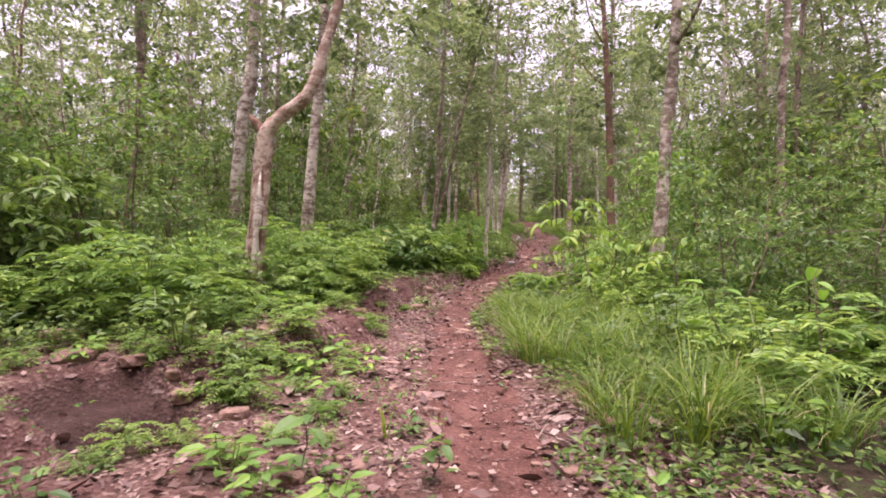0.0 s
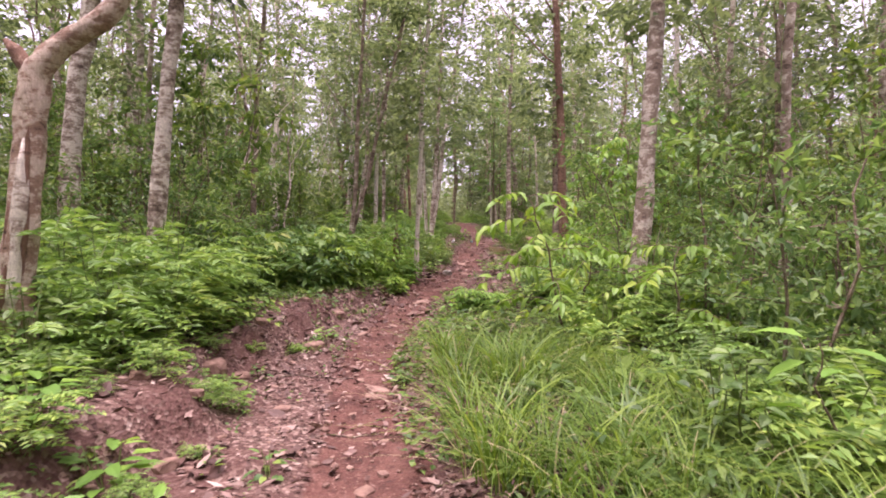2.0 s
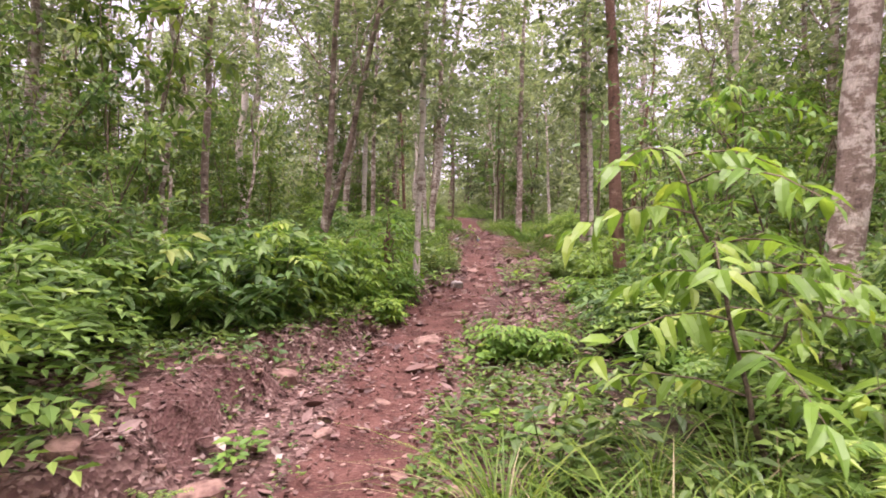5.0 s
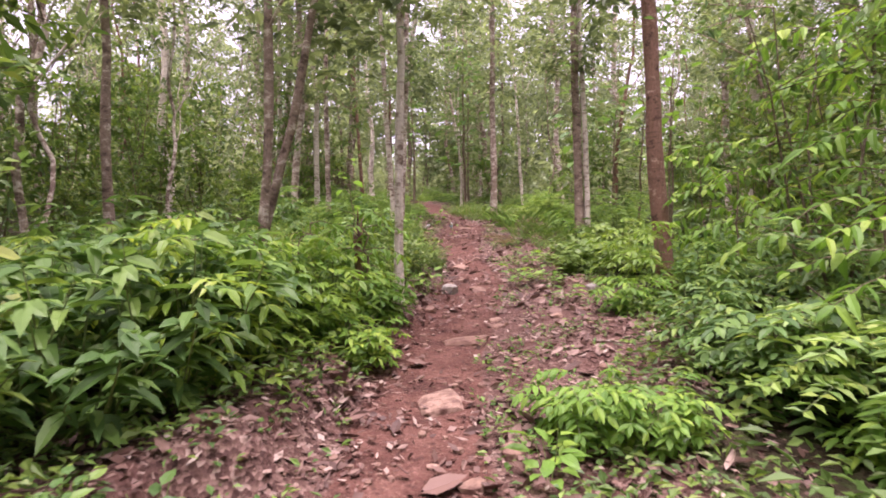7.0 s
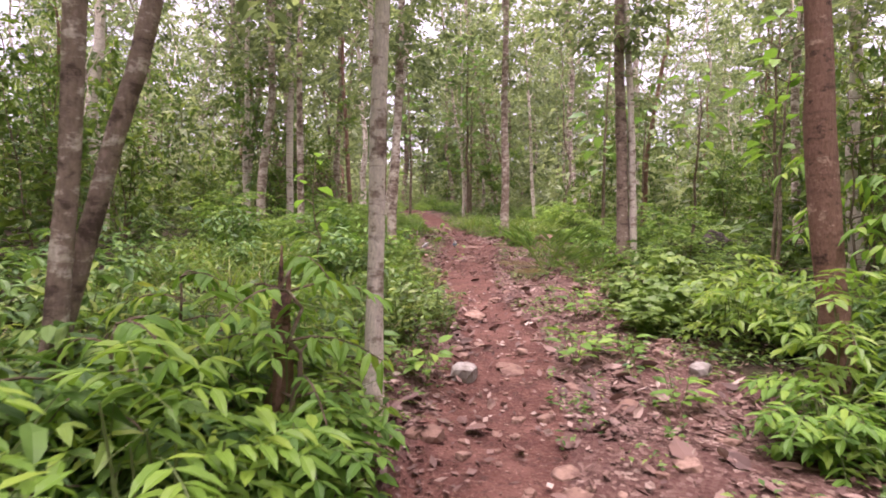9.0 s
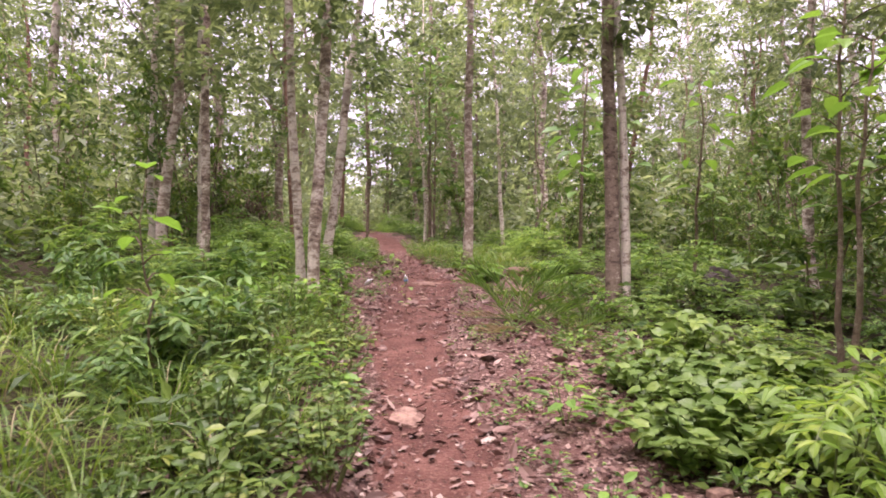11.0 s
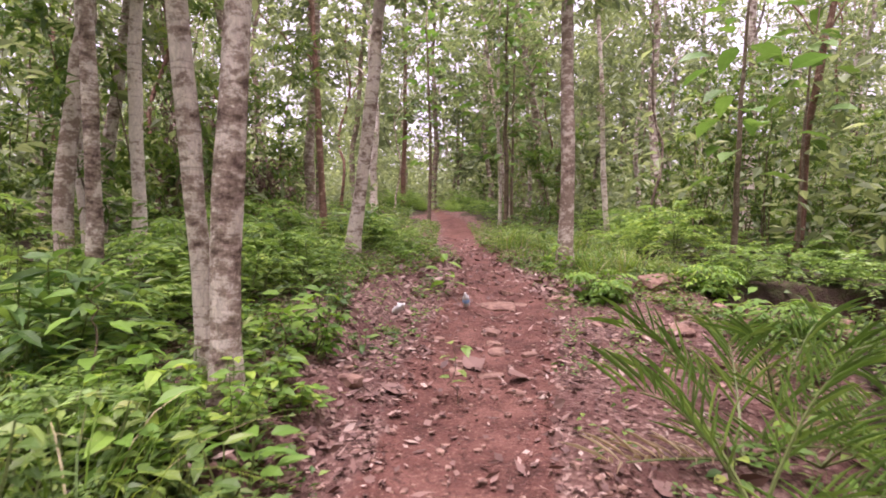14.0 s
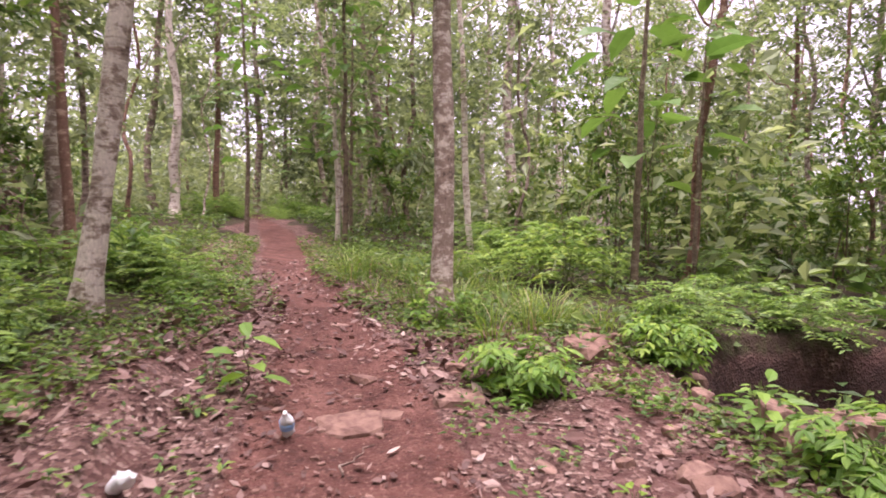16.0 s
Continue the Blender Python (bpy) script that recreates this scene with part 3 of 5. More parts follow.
for i in range(4):
    b = ("pale", "grey", "pale", "red")[i]
    poles.append(grow_tree(0, 0, 0.04 + 0.006 * i, ((-0.1, 0.12, 0.05, -0.04)[i], 0.03), "thin crooked young tree in dense woodland", BARKS[b], 360 + i, 9.5, crown=CROWNS_POLE[i % 2], limbs=6, wander=0.17, n=26, sides=7))
scatter_trees(poles, 72, (-20, 26), (13, 48), lambda x, y: near_wood(x, y) or (26 < y < 48 and 1.6 < abs(x - float(path_x(y))) < 9 and (y > 32 or x < path_x(y))), 0.8, "thin crooked trees")


# far wood that closes the view on all sides
def far_wood():
    rng = np.random.RandomState(9)
    stems, n = [], 260
    ang = rng.rand(n) * 2 * math.pi
    dist = rng.uniform(78, 125, n)
    back = np.sin(ang) < 0
    dist[back] = rng.uniform(24, 50, back.sum())
    px, py = 5 + dist * np.cos(ang), 14 + dist * np.sin(ang)
    pz = land(px, py)
    for a, b, c in zip(px, py, pz):
        top = np.array([a + rng.uniform(-0.6, 0.6), b, c + rng.uniform(9, 13)])
        stems.append(tube([[a, b, c - 0.2], (np.array([a, b, c]) + top) / 2, top], [0.16, 0.12, 0.04], 5))
    mesh_object("far_wood_trunks", *join(*stems), BARK_GREY)
    tagged(bpy.data.objects["far_wood_trunks"], "distant slim trunks closing the woodland", "woodland", kind="stuff")
    k = 170
    cx, cy, cz = np.repeat(px, k), np.repeat(py, k), np.repeat(pz, k)
    zz = rng.rand(n * k) ** 1.3 * 13
    rr = rng.rand(n * k) ** 0.5 * np.where(zz < 3, 6.0, 3.2)
    aa = rng.rand(n * k) * 6.283
    base = np.stack([cx + rr * np.cos(aa), cy + rr * np.sin(aa), cz + zz], -1)
    way = unit(rng.normal(0, 1, base.shape))
    v, f = leaves(rng, base, way, rng.uniform(0.5, 1.0, len(base)), rng.uniform(0.3, 0.5, len(base)))
    tagged(mesh_object("far_wood_foliage", v, f, LEAF_FAR_HAZE), "distant green foliage closing the woodland", "woodland", kind="stuff")


far_wood()


def far_thicket():
    """Countless leaves of the thicket between the distant trunks."""
    rng = np.random.RandomState(19)
    bushes = 1000
    by = rng.uniform(27, 84, bushes)
    bx = by * rng.uniform(-0.85, 0.95, bushes) + rng.uniform(-4, 6, bushes)
    keep = np.abs(bx - path_x(by)) > 2.0 + np.where(by < 36, 2.0, 0)
    bx, by = np.concatenate([bx[keep], rng.uniform(-1, 12, 130)]), np.concatenate([by[keep], rng.uniform(46.5, 66, 130)])
    k = 64
    tall = np.repeat(rng.uniform(1.0, 4.2, len(bx)), k)
    n = len(tall)
    a, r = rng.rand(n) * 6.283, np.sqrt(rng.rand(n)) * rng.uniform(0.8, 1.8, n)
    x, y = np.repeat(bx, k) + r * np.cos(a), np.repeat(by, k) + r * np.sin(a)
    base = np.stack([x, y, land(x, y) + tall * rng.rand(n) ** 0.8], -1)
    way = unit(rng.normal(0, 1, (n, 3)) * np.array([1, 1, 0.5]))
    m = 34000
    hy = rng.uniform(58, 110, m)
    hx = hy * rng.uniform(-0.85, 0.95, m) + 3
    high = np.stack([hx, hy, land(hx, hy) + 9.5 * rng.rand(m) ** 1.4 * (0.65 + 0.5 * vnoise(hx, hy, 3.1))], -1)
    base, way = np.concatenate([base, high]), np.concatenate([way, unit(rng.normal(0, 1, (m, 3)))])
    big = np.concatenate([rng.uniform(0.18, 0.42, n), rng.uniform(0.5, 1.0, m)])
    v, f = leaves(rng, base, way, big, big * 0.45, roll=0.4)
    tagged(mesh_object("far_thicket", v, f, LEAF_FAR_HAZE), "distant leafy green thicket between trunks", "undergrowth", kind="stuff")


far_thicket()


# ---- undergrowth ----
def sapling_master(seed, height, count, leaf, mat, label):
    """A leafy young tree or tall shrub: thin stems, side twigs, leaves from knee height up."""
    rng = np.random.RandomState(seed)
    ob = thing("sapling", 0, 0, label, "sapling")
    base, way, wood = [], [], []
    stems = rng.randint(2, 5)
    for s in range(stems):
        a = rng.rand() * 6.28
        top = np.array([math.cos(a), math.sin(a), 0]) * rng.uniform(0.2, 0.9) + np.array([0, 0, height * rng.uniform(0.7, 1)])
        axis = sway(rng, (rng.normal(0, 0.08), rng.normal(0, 0.08), 0), top, 9, 0.05)
        wood.append(tube(axis[::2], np.linspace(0.018, 0.005, 5), 4))
        for k in range(11):
            q = axis[rng.randint(2, 9)]
            b = rng.rand() * 6.28
            ln = rng.uniform(0.4, 1.0)
            tip = q + np.array([math.cos(b) * ln, math.sin(b) * ln, rng.uniform(-0.15, 0.45)])
            wood.append(tube([q, tip], [0.007, 0.003], 3))
            m = count // (stems * 11)
            tt = rng.rand(m, 1)
            base.append(q * (1 - tt) + tip * tt + rng.normal(0, 0.05, (m, 3)))
            way.append(unit((tip - q)[None] * 0.6 + rng.normal(0, 0.6, (m, 3)) + np.array([0, 0, -0.1])))
    base, way = np.concatenate(base), np.concatenate(way)
    tagged(part("twig_work", join(*wood), TWIG, ob), kind="stuff")
    part("foliage", leaves(rng, base, way, leaf * rng.uniform(0.6, 1.25, len(base)), leaf * 0.42 * rng.uniform(0.8, 1.2, len(base)), roll=0.4), mat, ob)
    return ob


def fern_master(seed, height, fronds, label):
    """A low shrub of feathery leaves: arching stalks with pairs of small leaflets."""
    rng = np.random.RandomState(seed)
    ob = thing("feathery_shrub", 0, 0, label, "shrub")
    base, way, wood = [], [], []
    for s in range(fronds):
        a = rng.rand() * 6.28
        out = np.array([math.cos(a), math.sin(a), 0])
        root = out * rng.uniform(0, 0.25) + np.array([0, 0, rng.uniform(0.05, 0.65) * height])
        ln = rng.uniform(0.3, 0.55)
        t = np.linspace(0, 1, 10)[:, None]
        ax = root + out * ln * t + np.array([0, 0, 1]) * (ln * rng.uniform(0.3, 0.9) * t - ln * 0.55 * t * t)
        side = np.array([-out[1], out[0], 0])
        rib = ax[[0, 5, -1]]
        wood.append((np.concatenate([rib - side * 0.003, rib + side * 0.003]), [(0, 3, 4, 1), (1, 4, 5, 2)]))
        for sg in (-1, 1):
            base.append(ax[1:])
            way.append(unit(side[None] * sg + out[None] * 0.45 + rng.normal(0, 0.12, (9, 3))))
    for s in range(4):
        wood.append(tube(sway(rng, (rng.normal(0, 0.06), rng.normal(0, 0.06), -0.02), (rng.normal(0, 0.2), rng.normal(0, 0.2), height * 0.8), 4, 0.03), np.linspace(0.009, 0.003, 4), 3))
    base, way = np.concatenate(base), np.concatenate(way)
    tagged(part("stem_work", join(*wood), STEM_GREEN, ob), kind="stuff")
    part("foliage", leaves(rng, base, way, rng.uniform(0.07, 0.13, len(base)), rng.uniform(0.03, 0.045, len(base)), roll=0.3), LEAF_FERN, ob)
    return ob


def shrub_master(seed, height, width, shoots, leaf, mat, label, name="leafy_shrub", slim=0.36, droop=0.0):
    """A shrub of shoots that carry pairs of pointed, arched leaves."""
    rng = np.random.RandomState(seed)
    ob = thing(name, 0, 0, label, "shrub")
    base, way, wood = [], [], []
    for s in range(shoots):
        a = rng.rand() * 6.28
        r = width * math.sqrt(rng.rand())
        root = np.array([math.cos(a) * r * 0.3, math.sin(a) * r * 0.3, 0])
        tip = np.array([math.cos(a) * r, math.sin(a) * r, height * rng.uniform(0.45, 1.0) * (1 - 0.35 * (r / width) ** 2)])
        ax = sway(rng, root, tip, 7, 0.02)
        wood.append(tube(ax[::2], np.linspace(0.008, 0.003, 4), 3))
        for k in range(2, 7):
            for _ in range(3 if k == 6 else 2):
                b = rng.rand() * 6.28
                base.append(ax[k])
                way.append(unit(np.array([math.cos(b), math.sin(b), rng.uniform(-0.25, 0.5) - droop])))
    base, way = np.array(base), np.array(way)
    tagged(part("stem_work", join(*wood), STEM_GREEN, ob), kind="stuff")
    part("foliage", leaves(rng, base, way, leaf * rng.uniform(0.65, 1.25, len(base)), leaf * slim * rng.uniform(0.85, 1.15, len(base)), True, 0.3, 0.25), mat, ob)
    return ob


def blade_tuft(rng, blades, height, spreadr, width, flop):
    """Arching grass blades as narrow strips."""
    n, k = blades, 6
    a = rng.rand(n) * 6.28
    out = np.stack([np.cos(a), np.sin(a), 0 * a], -1)
    root = out * (rng.rand(n, 1) ** 0.7) * spreadr
    h = height * rng.uniform(0.5, 1.1, (n, 1))
    fl = flop * rng.uniform(0.4, 1.3, (n, 1)) * h
    side = np.stack([-np.sin(a), np.cos(a), 0 * a], -1)
    curl = rng.normal(0, 0.3, (n, 1)) * h
    rows = []
    for i in range(k):
        t = i / (k - 1)
        c = root + np.array([0, 0, 1.0]) * h * (t - 0.42 * t ** 3) + out * fl * t * t + side * curl * t * t
        w = width * (1 - t ** 2.2) * 0.5 + 0.0004
        rows += [c - side * w, c + side * w]
    v = np.stack(rows, 1)
    f = np.array([[2 * i, 2 * i + 1, 2 * i + 3, 2 * i + 2] for i in range(k - 1)])
    return v.reshape(-1, 3), (f[None] + (np.arange(n) * 2 * k)[:, None, None]).reshape(-1, 4)


STRAW = leaf_material("straw", [(0.0, (0.24, 0.18, 0.10)), (0.5, (0.36, 0.29, 0.16)), (1.0, (0.46, 0.39, 0.24))], 0.6, 0.2)


def grass_master(seed, blades, height, spreadr, width, flop, label, mat=LEAF_GRASS, name="grass_tuft"):
    rng = np.random.RandomState(seed)
    ob = thing(name, 0, 0, label, "grass")
    tagged(part("foliage", blade_tuft(rng, blades, height, spreadr, width, flop), mat, ob), kind="stuff")
    if blades > 12:
        tagged(part("dry_grass", blade_tuft(rng, blades // 8, height * 0.85, spreadr, width * 0.8, flop * 1.3), STRAW, ob, "dry straw-coloured blades"), kind="stuff")
    return ob


def herb_master(seed, label, leaf=0.07, n=16, height=0.16, mat=LEAF_MID):
    rng = np.random.RandomState(seed)
    ob = thing("herb", 0, 0, label, "herb")
    a = rng.rand(n) * 6.28
    hh = rng.uniform(0.25, 1, n) * height
    base = np.stack([np.cos(a) * 0.05 * rng.rand(n), np.sin(a) * 0.05 * rng.rand(n), hh], -1)
    way = unit(np.stack([np.cos(a), np.sin(a), rng.uniform(-0.1, 0.5, n)], -1))
    stem = [tube(sway(rng, (0, 0, -0.02), (rng.normal(0, 0.03), rng.normal(0, 0.03), height), 4, 0.006), [0.003, 0.003, 0.002, 0.002], 3) for _ in range(3)]
    tagged(part("stem_work", join(*stem), STEM_GREEN, ob), kind="stuff")
    part("foliage", leaves(rng, base + way * 0.02, way, leaf * rng.uniform(0.6, 1.2, n), leaf * 0.55, True, 0.25, 0.2), mat, ob)
    return ob


def plant_out(masters, spots, group, lo=0.8, hi=1.2, seed=1):
    """Sets the masters at the first spots and copies at the rest."""
    r = np.random.RandomState(seed)
    for i, (x, y) in enumerate(spots):
        m = at(x, y, r.rand() * 6.28, r.uniform(lo, hi), 0.02, r.uniform(0.85, 1.15))
        if i < len(masters):
            masters[i].matrix_basis = m
            tagged(masters[i], group=group)
        else:
            tagged(copy_thing(masters[i % len(masters)], m), group=group)


def spots(seed, count, ys, us, gap, keep=None, taken=()):
    """Spots with y in ys and sideways distance from the path in us (plus to the right), apart by gap."""
    r = np.random.RandomState(seed)
    out = list(taken)
    k = len(out)
    for _ in range(count * 40):
        if len(out) - k == count:
            break
        y, u = r.uniform(*ys), r.uniform(*us)
        x = float(path_x(y)) + u
        if hollow(x, y) > 0.25 or scoop(x, y) > 0.1:
            continue
        if (keep is None or keep(x, y, u)) and clear_of(x, y, out, gap):
            out.append((x, y))
    return out[k:]


def beyond_left(extra=0.0):
    return lambda x, y, u: u < -(float(left_edge(y)) + extra)


def beyond_right(extra=0.0):
    return lambda x, y, u: u > float(right_edge(y)) + extra


def pinnate_master(seed, height, width, stalks, fronds, pairs, leaflet, mat, label, name="leafy_shrub", slim=0.4):
    """A shrub whose arching fronds carry pairs of hanging pointed leaflets in one plane."""
    rng = np.random.RandomState(seed)
    ob = thing(name, 0, 0, label, "shrub")
    base, way, wood = [], [], []
    for s in range(stalks):
        a = rng.rand() * 6.28
        r = width * 0.55 * math.sqrt(rng.rand())
        top = np.array([math.cos(a) * r, math.sin(a) * r, height * rng.uniform(0.55, 0.95)])
        ax = sway(rng, (top[0] * 0.3, top[1] * 0.3, -0.02), top, 8, 0.02)
        wood.append(tube(ax[::2], np.linspace(0.009, 0.004, 4), 4))
        for k in range(fronds):
            q = ax[2 + (k * 5) // max(1, fronds - 1)]
            b = a + k * 2.4 + rng.normal(0, 0.4)
            ln = leaflet * pairs * rng.uniform(0.5, 0.72)
            out, side = np.array([math.cos(b), math.sin(b), 0]), np.array([-math.sin(b), math.cos(b), 0])
            t = np.linspace(0, 1, pairs + 2)[:, None]
            rib = q + out * ln * t + np.array([0, 0, 1]) * ln * (rng.uniform(0.35, 0.75) * t - rng.uniform(0.45, 0.75) * t * t)
            wood.append((np.concatenate([rib - side * 0.002, rib + side * 0.002]), [(i, i + pairs + 2, i + pairs + 3, i + 1) for i in range(pairs + 1)]))
            for sg in (-1, 1):
                base.append(rib[2:])
                way.append(unit(side * sg + out * 0.55 + np.array([0, 0, -0.12]) + rng.normal(0, 0.2, (pairs, 3))))
            base.append(rib[-1:])
            way.append(unit(out + np.array([0, 0, -0.5]))[None])
    base, way = np.concatenate(base), np.concatenate(way)
    tagged(part("stem_work", join(*wood), STEM_GREEN, ob), kind="stuff")
    part("foliage", leaves(rng, base, way, leaflet * rng.uniform(0.75, 1.2, len(base)), leaflet * slim * rng.uniform(0.85, 1.15, len(base)), True, 0.25, 0.15), mat, ob)
    return ob


# tall leafy saplings behind the first row of plants
saps = [sapling_master(400 + i, 2.3 + 0.6 * i, 660, 0.19, LEAF_MID, "tall leafy green sapling in the undergrowth") for i in range(5)]
sap_spots = (spots(41, 92, (4, 34), (-13, -3.2), 1.0, lambda x, y, u: u < -(float(left_edge(y)) + 1.9) and (not 14 < y < 24 or u < -5.5) and (y > 12 or u < -6.5))
             + spots(42, 84, (4, 34), (2.8, 14), 1.0, lambda x, y, u: u > float(right_edge(y)) + 2.4 and (u > 7 if y < 13 else u > 4.4) and not (20 < y < 29.5 and u < 7.5))
             + spots(43, 20, (34, 62), (-18, 20), 1.5, lambda x, y, u: abs(u) > 2.4) + spots(69, 20, (45.5, 58), (2, 14), 0.9) + spots(44, 8, (-8, 4), (-9, 9), 1.5, lambda x, y, u: abs(u) > 4.2))
plant_out(saps, sap_spots, "understorey saplings", 0.75, 1.2, 2)

# feathery shrubs
ferns = [fern_master(420 + i, 0.75 + 0.15 * i, 46, "low feathery green shrub with fine leaflets") for i in range(3)]
plant_out(ferns, spots(45, 74, (5.5, 11.4), (-6, -1.0), 0.42, beyond_left(0.15)) + spots(46, 32, (4, 12.5), (2.2, 5), 0.5, lambda x, y, u: u > 2.4)
          + spots(47, 24, (21, 32), (-5, -1.2), 0.6, beyond_left(0.3)) + spots(48, 26, (15, 34), (1.4, 7), 0.65, beyond_right(0.7)) + spots(87, 26, (42, 52), (-2.5, 2.5), 0.5, lambda x, y, u: abs(u) > 0.45), "feathery shrubs", 0.7, 1.2, 3)

for x, y in spots(82, 15, (3.9, 6.6), (-4.6, -1.6), 0.38, lambda x, y, u: scoop(x, y) < 0.05):
    tagged(copy_thing(ferns[int(y * 10) % 3], at(x, y, y * 9, 0.3 + 0.3 * (x * 7 % 1))), "low feathery green plant on the stony bank", group="feathery seedlings")
plant_more = spots(66, 40, (3.2, 9), (-4.4, -0.75), 0.24, lambda x, y, u: abs(u) > 0.8 and u > -float(left_edge(y)) - 0.3)
rs = np.random.RandomState(14)
for x, y in plant_more:
    tagged(copy_thing(ferns[rs.randint(3)], at(x, y, rs.rand() * 6.28, rs.uniform(0.16, 0.32))), "feathery green seedling in the leaf litter", group="feathery seedlings")
fine = [sapling_master(406 + i, 1.5 + 0.85 * i, 1000, 0.11, LEAF_FINE, "tall fine-leaved green shrub in the undergrowth") for i in range(3)]
plant_out(fine, spots(67, 44, (4.2, 13), (3.0, 8), 0.62) + spots(68, 34, (6.2, 13), (-8, -2.2), 0.7, beyond_left(0.9)), "fine-leaved tall shrubs", 0.8, 1.2, 15)

for x, y in [(8.4, 25.9), (9.6, 25.7), (10.9, 25.2), (7.9, 22.6), (8.8, 22.5), (9.7, 22.7)]:
    tagged(copy_thing(ferns[rs.randint(3)], at(x, y, rs.rand() * 6.28, rs.uniform(0.4, 0.6))), "feathery green shrub at the hollow's rim", group="feathery shrubs")

# shrubs with larger pointed leaves
lances = [shrub_master(440 + i, 0.95 + 0.12 * i, 0.52, 22, 0.175, LEAF_LANCE, "leafy green shrub with pointed leaves", slim=0.42, droop=0.2) for i in range(3)]
plant_out(lances, spots(49, 64, (10.6, 15), (-4, -0.75), 0.4, beyond_left(0.35)) + spots(50, 16, (11, 16.5), (2.2, 5.5), 0.6, lambda x, y, u: u > float(right_edge(y)) + 0.5)
          + spots(51, 14, (16, 33), (-5, -1), 0.8, beyond_left(0.7)), "pointed-leaf shrubs", 0.7, 1.15, 4)

leafy = [pinnate_master(447 + i, 0.9 + 0.1 * i, 0.5, 7, 5, 5, 0.125, LEAF_LIME if i < 2 else LEAF_BRIGHT, "lush shrub with yellow-green fronds of paired leaflets") for i in range(3)]
plant_out(leafy, [(0.35, 13.6), (-0.05, 13.2), (-0.45, 13.7), (0.1, 14.3), (-0.8, 13.1), (0.6, 14.5), (-1.0, 14.2), (-0.3, 12.6), (-1.3, 12.4), (-0.5, 12.3), (0.75, 15.3), (0.2, 15.0), (-1.7, 13.3), (4.2, 14.9), (4.7, 14.5), (5.2, 15.2), (5.0, 13.4), (5.4, 14.2), (4.5, 16.2),
                  (-1.9, 10.9), (-2.4, 10.2), (-1.5, 11.6), (4.6, 10.6), (4.2, 11.9)], "lush yellow-green shrubs", 0.8, 1.15, 16)
dark_fronds = [pinnate_master(640 + i, 1.0, 0.6, 7, 6, 4, 0.15, LEAF_LANCE, "dense green shrub with fronds of broad pointed leaflets", slim=0.46) for i in range(3)]
plant_out(dark_fronds, spots(78, 30, (10.8, 15.5), (-4.2, -0.9), 0.5, beyond_left(0.4)) + spots(79, 24, (10, 16), (1.6, 6), 0.65, beyond_right(0.5)) + spots(80, 3, (17, 24), (2.5, 7), 0.9, beyond_right(1.2)) + spots(81, 10, (16, 24), (-6, -2), 0.9, beyond_left(1.2)), "frond-leaved shrubs", 0.5, 1.1, 22)

# low weeds that creep towards the tread
plant_out(lances, spots(77, 34, (17.5, 24.3), (-2.6, -0.85), 0.3), "low weeds beside the path", 0.3, 0.5, 21)

# bright young bushes beside the path
bright = [pinnate_master(450 + i, 0.34, 0.38, 20, 4, 4, 0.085, LEAF_BRIGHT, "bright yellow-green low bush of paired pointed leaves", "low_bush", 0.46) for i in range(2)]
plant_out(bright, [(5.62, 24.85), (7.05, 24.9), (6.6, 23.1), (7.75, 25.65), (1.75, 11.75), (2.05, 11.6), (3.2, 11.0), (0.55, 13.25), (0.2, 13.5), (0.75, 14.4), (3.1, 10.2), (5.0, 15.9), (3.5, 14.3), (5.3, 16.4)],
          "bright low bushes", 0.85, 1.2, 5)

# young trees with level sprays of drooping leaves
def layered_sapling(x, y, height, reach, branches, leaf, seed, label, mat=LEAF_BRIGHT, turn=None, lean=(0.0, 0.0)):
    rng = np.random.RandomState(seed)
    ob = thing("young_sapling", x, y, label, "sapling")
    axis = sway(rng, (0, 0, 0), (lean[0] + rng.normal(0, 0.1), lean[1] + rng.normal(0, 0.1), height), 12, 0.03)
    part("stem", tube(axis, np.linspace(0.018, 0.006, 12), 7), TWIG, ob, shade=True)
    for b in range(branches):
        s = 0.35 + 0.65 * b / max(1, branches - 1)
        q = axis[min(11, int(s * 11.99))]
        a = b * 2.4 + rng.normal(0, 0.3) if turn is None else turn + (b - branches / 2) * 1.1 + rng.normal(0, 0.3)
        ln = reach * rng.uniform(0.6, 1.1) * (1.25 - 0.5 * s)
        out = np.array([math.cos(a), math.sin(a), 0])
        t = np.linspace(0, 1, 9)[:, None]
        ax = q + out * ln * t + np.array([0, 0, 1]) * ln * (0.35 * t - 0.5 * t * t)
        br = part("branch", tube(ax[::2], np.linspace(0.007, 0.003, 5), 4), TWIG, ob)
        side = np.array([-out[1], out[0], 0])
        base = np.concatenate([ax[2:], ax[2:], ax[-1:]])
        way = unit(np.concatenate([side + out * 0.5 + rng.normal(0, 0.35, (7, 3)), -side + out * 0.5 + rng.normal(0, 0.35, (7, 3)), out[None]]) + np.array([0, 0, -0.4]))
        part("foliage", leaves(rng, base, way, leaf * rng.uniform(0.5, 1.2, 15), leaf * 0.38 * rng.uniform(0.8, 1.15, 15), True, 0.4, 0.3), mat, br)
    return ob


layered_sapling(2.45, 8.7, 1.75, 0.85, 14, 0.19, 460, "young yellow-green sapling with drooping leaves beside the grass", LEAF_LIME, lean=(-0.5, 0.3))
layered_sapling(3.25, 8.35, 1.2, 0.85, 11, 0.19, 470, "young yellow-green sapling with drooping leaves beside the grass", LEAF_LIME, lean=(0.15, 0.0))
layered_sapling(2.75, 9.2, 1.15, 0.85, 11, 0.18, 463, "young yellow-green sapling with drooping leaves beside the grass", LEAF_LIME)
layered_sapling(4.6, 12.4, 2.8, 1.1, 22, 0.2, 461, "tall bright green sapling with level leaf sprays")
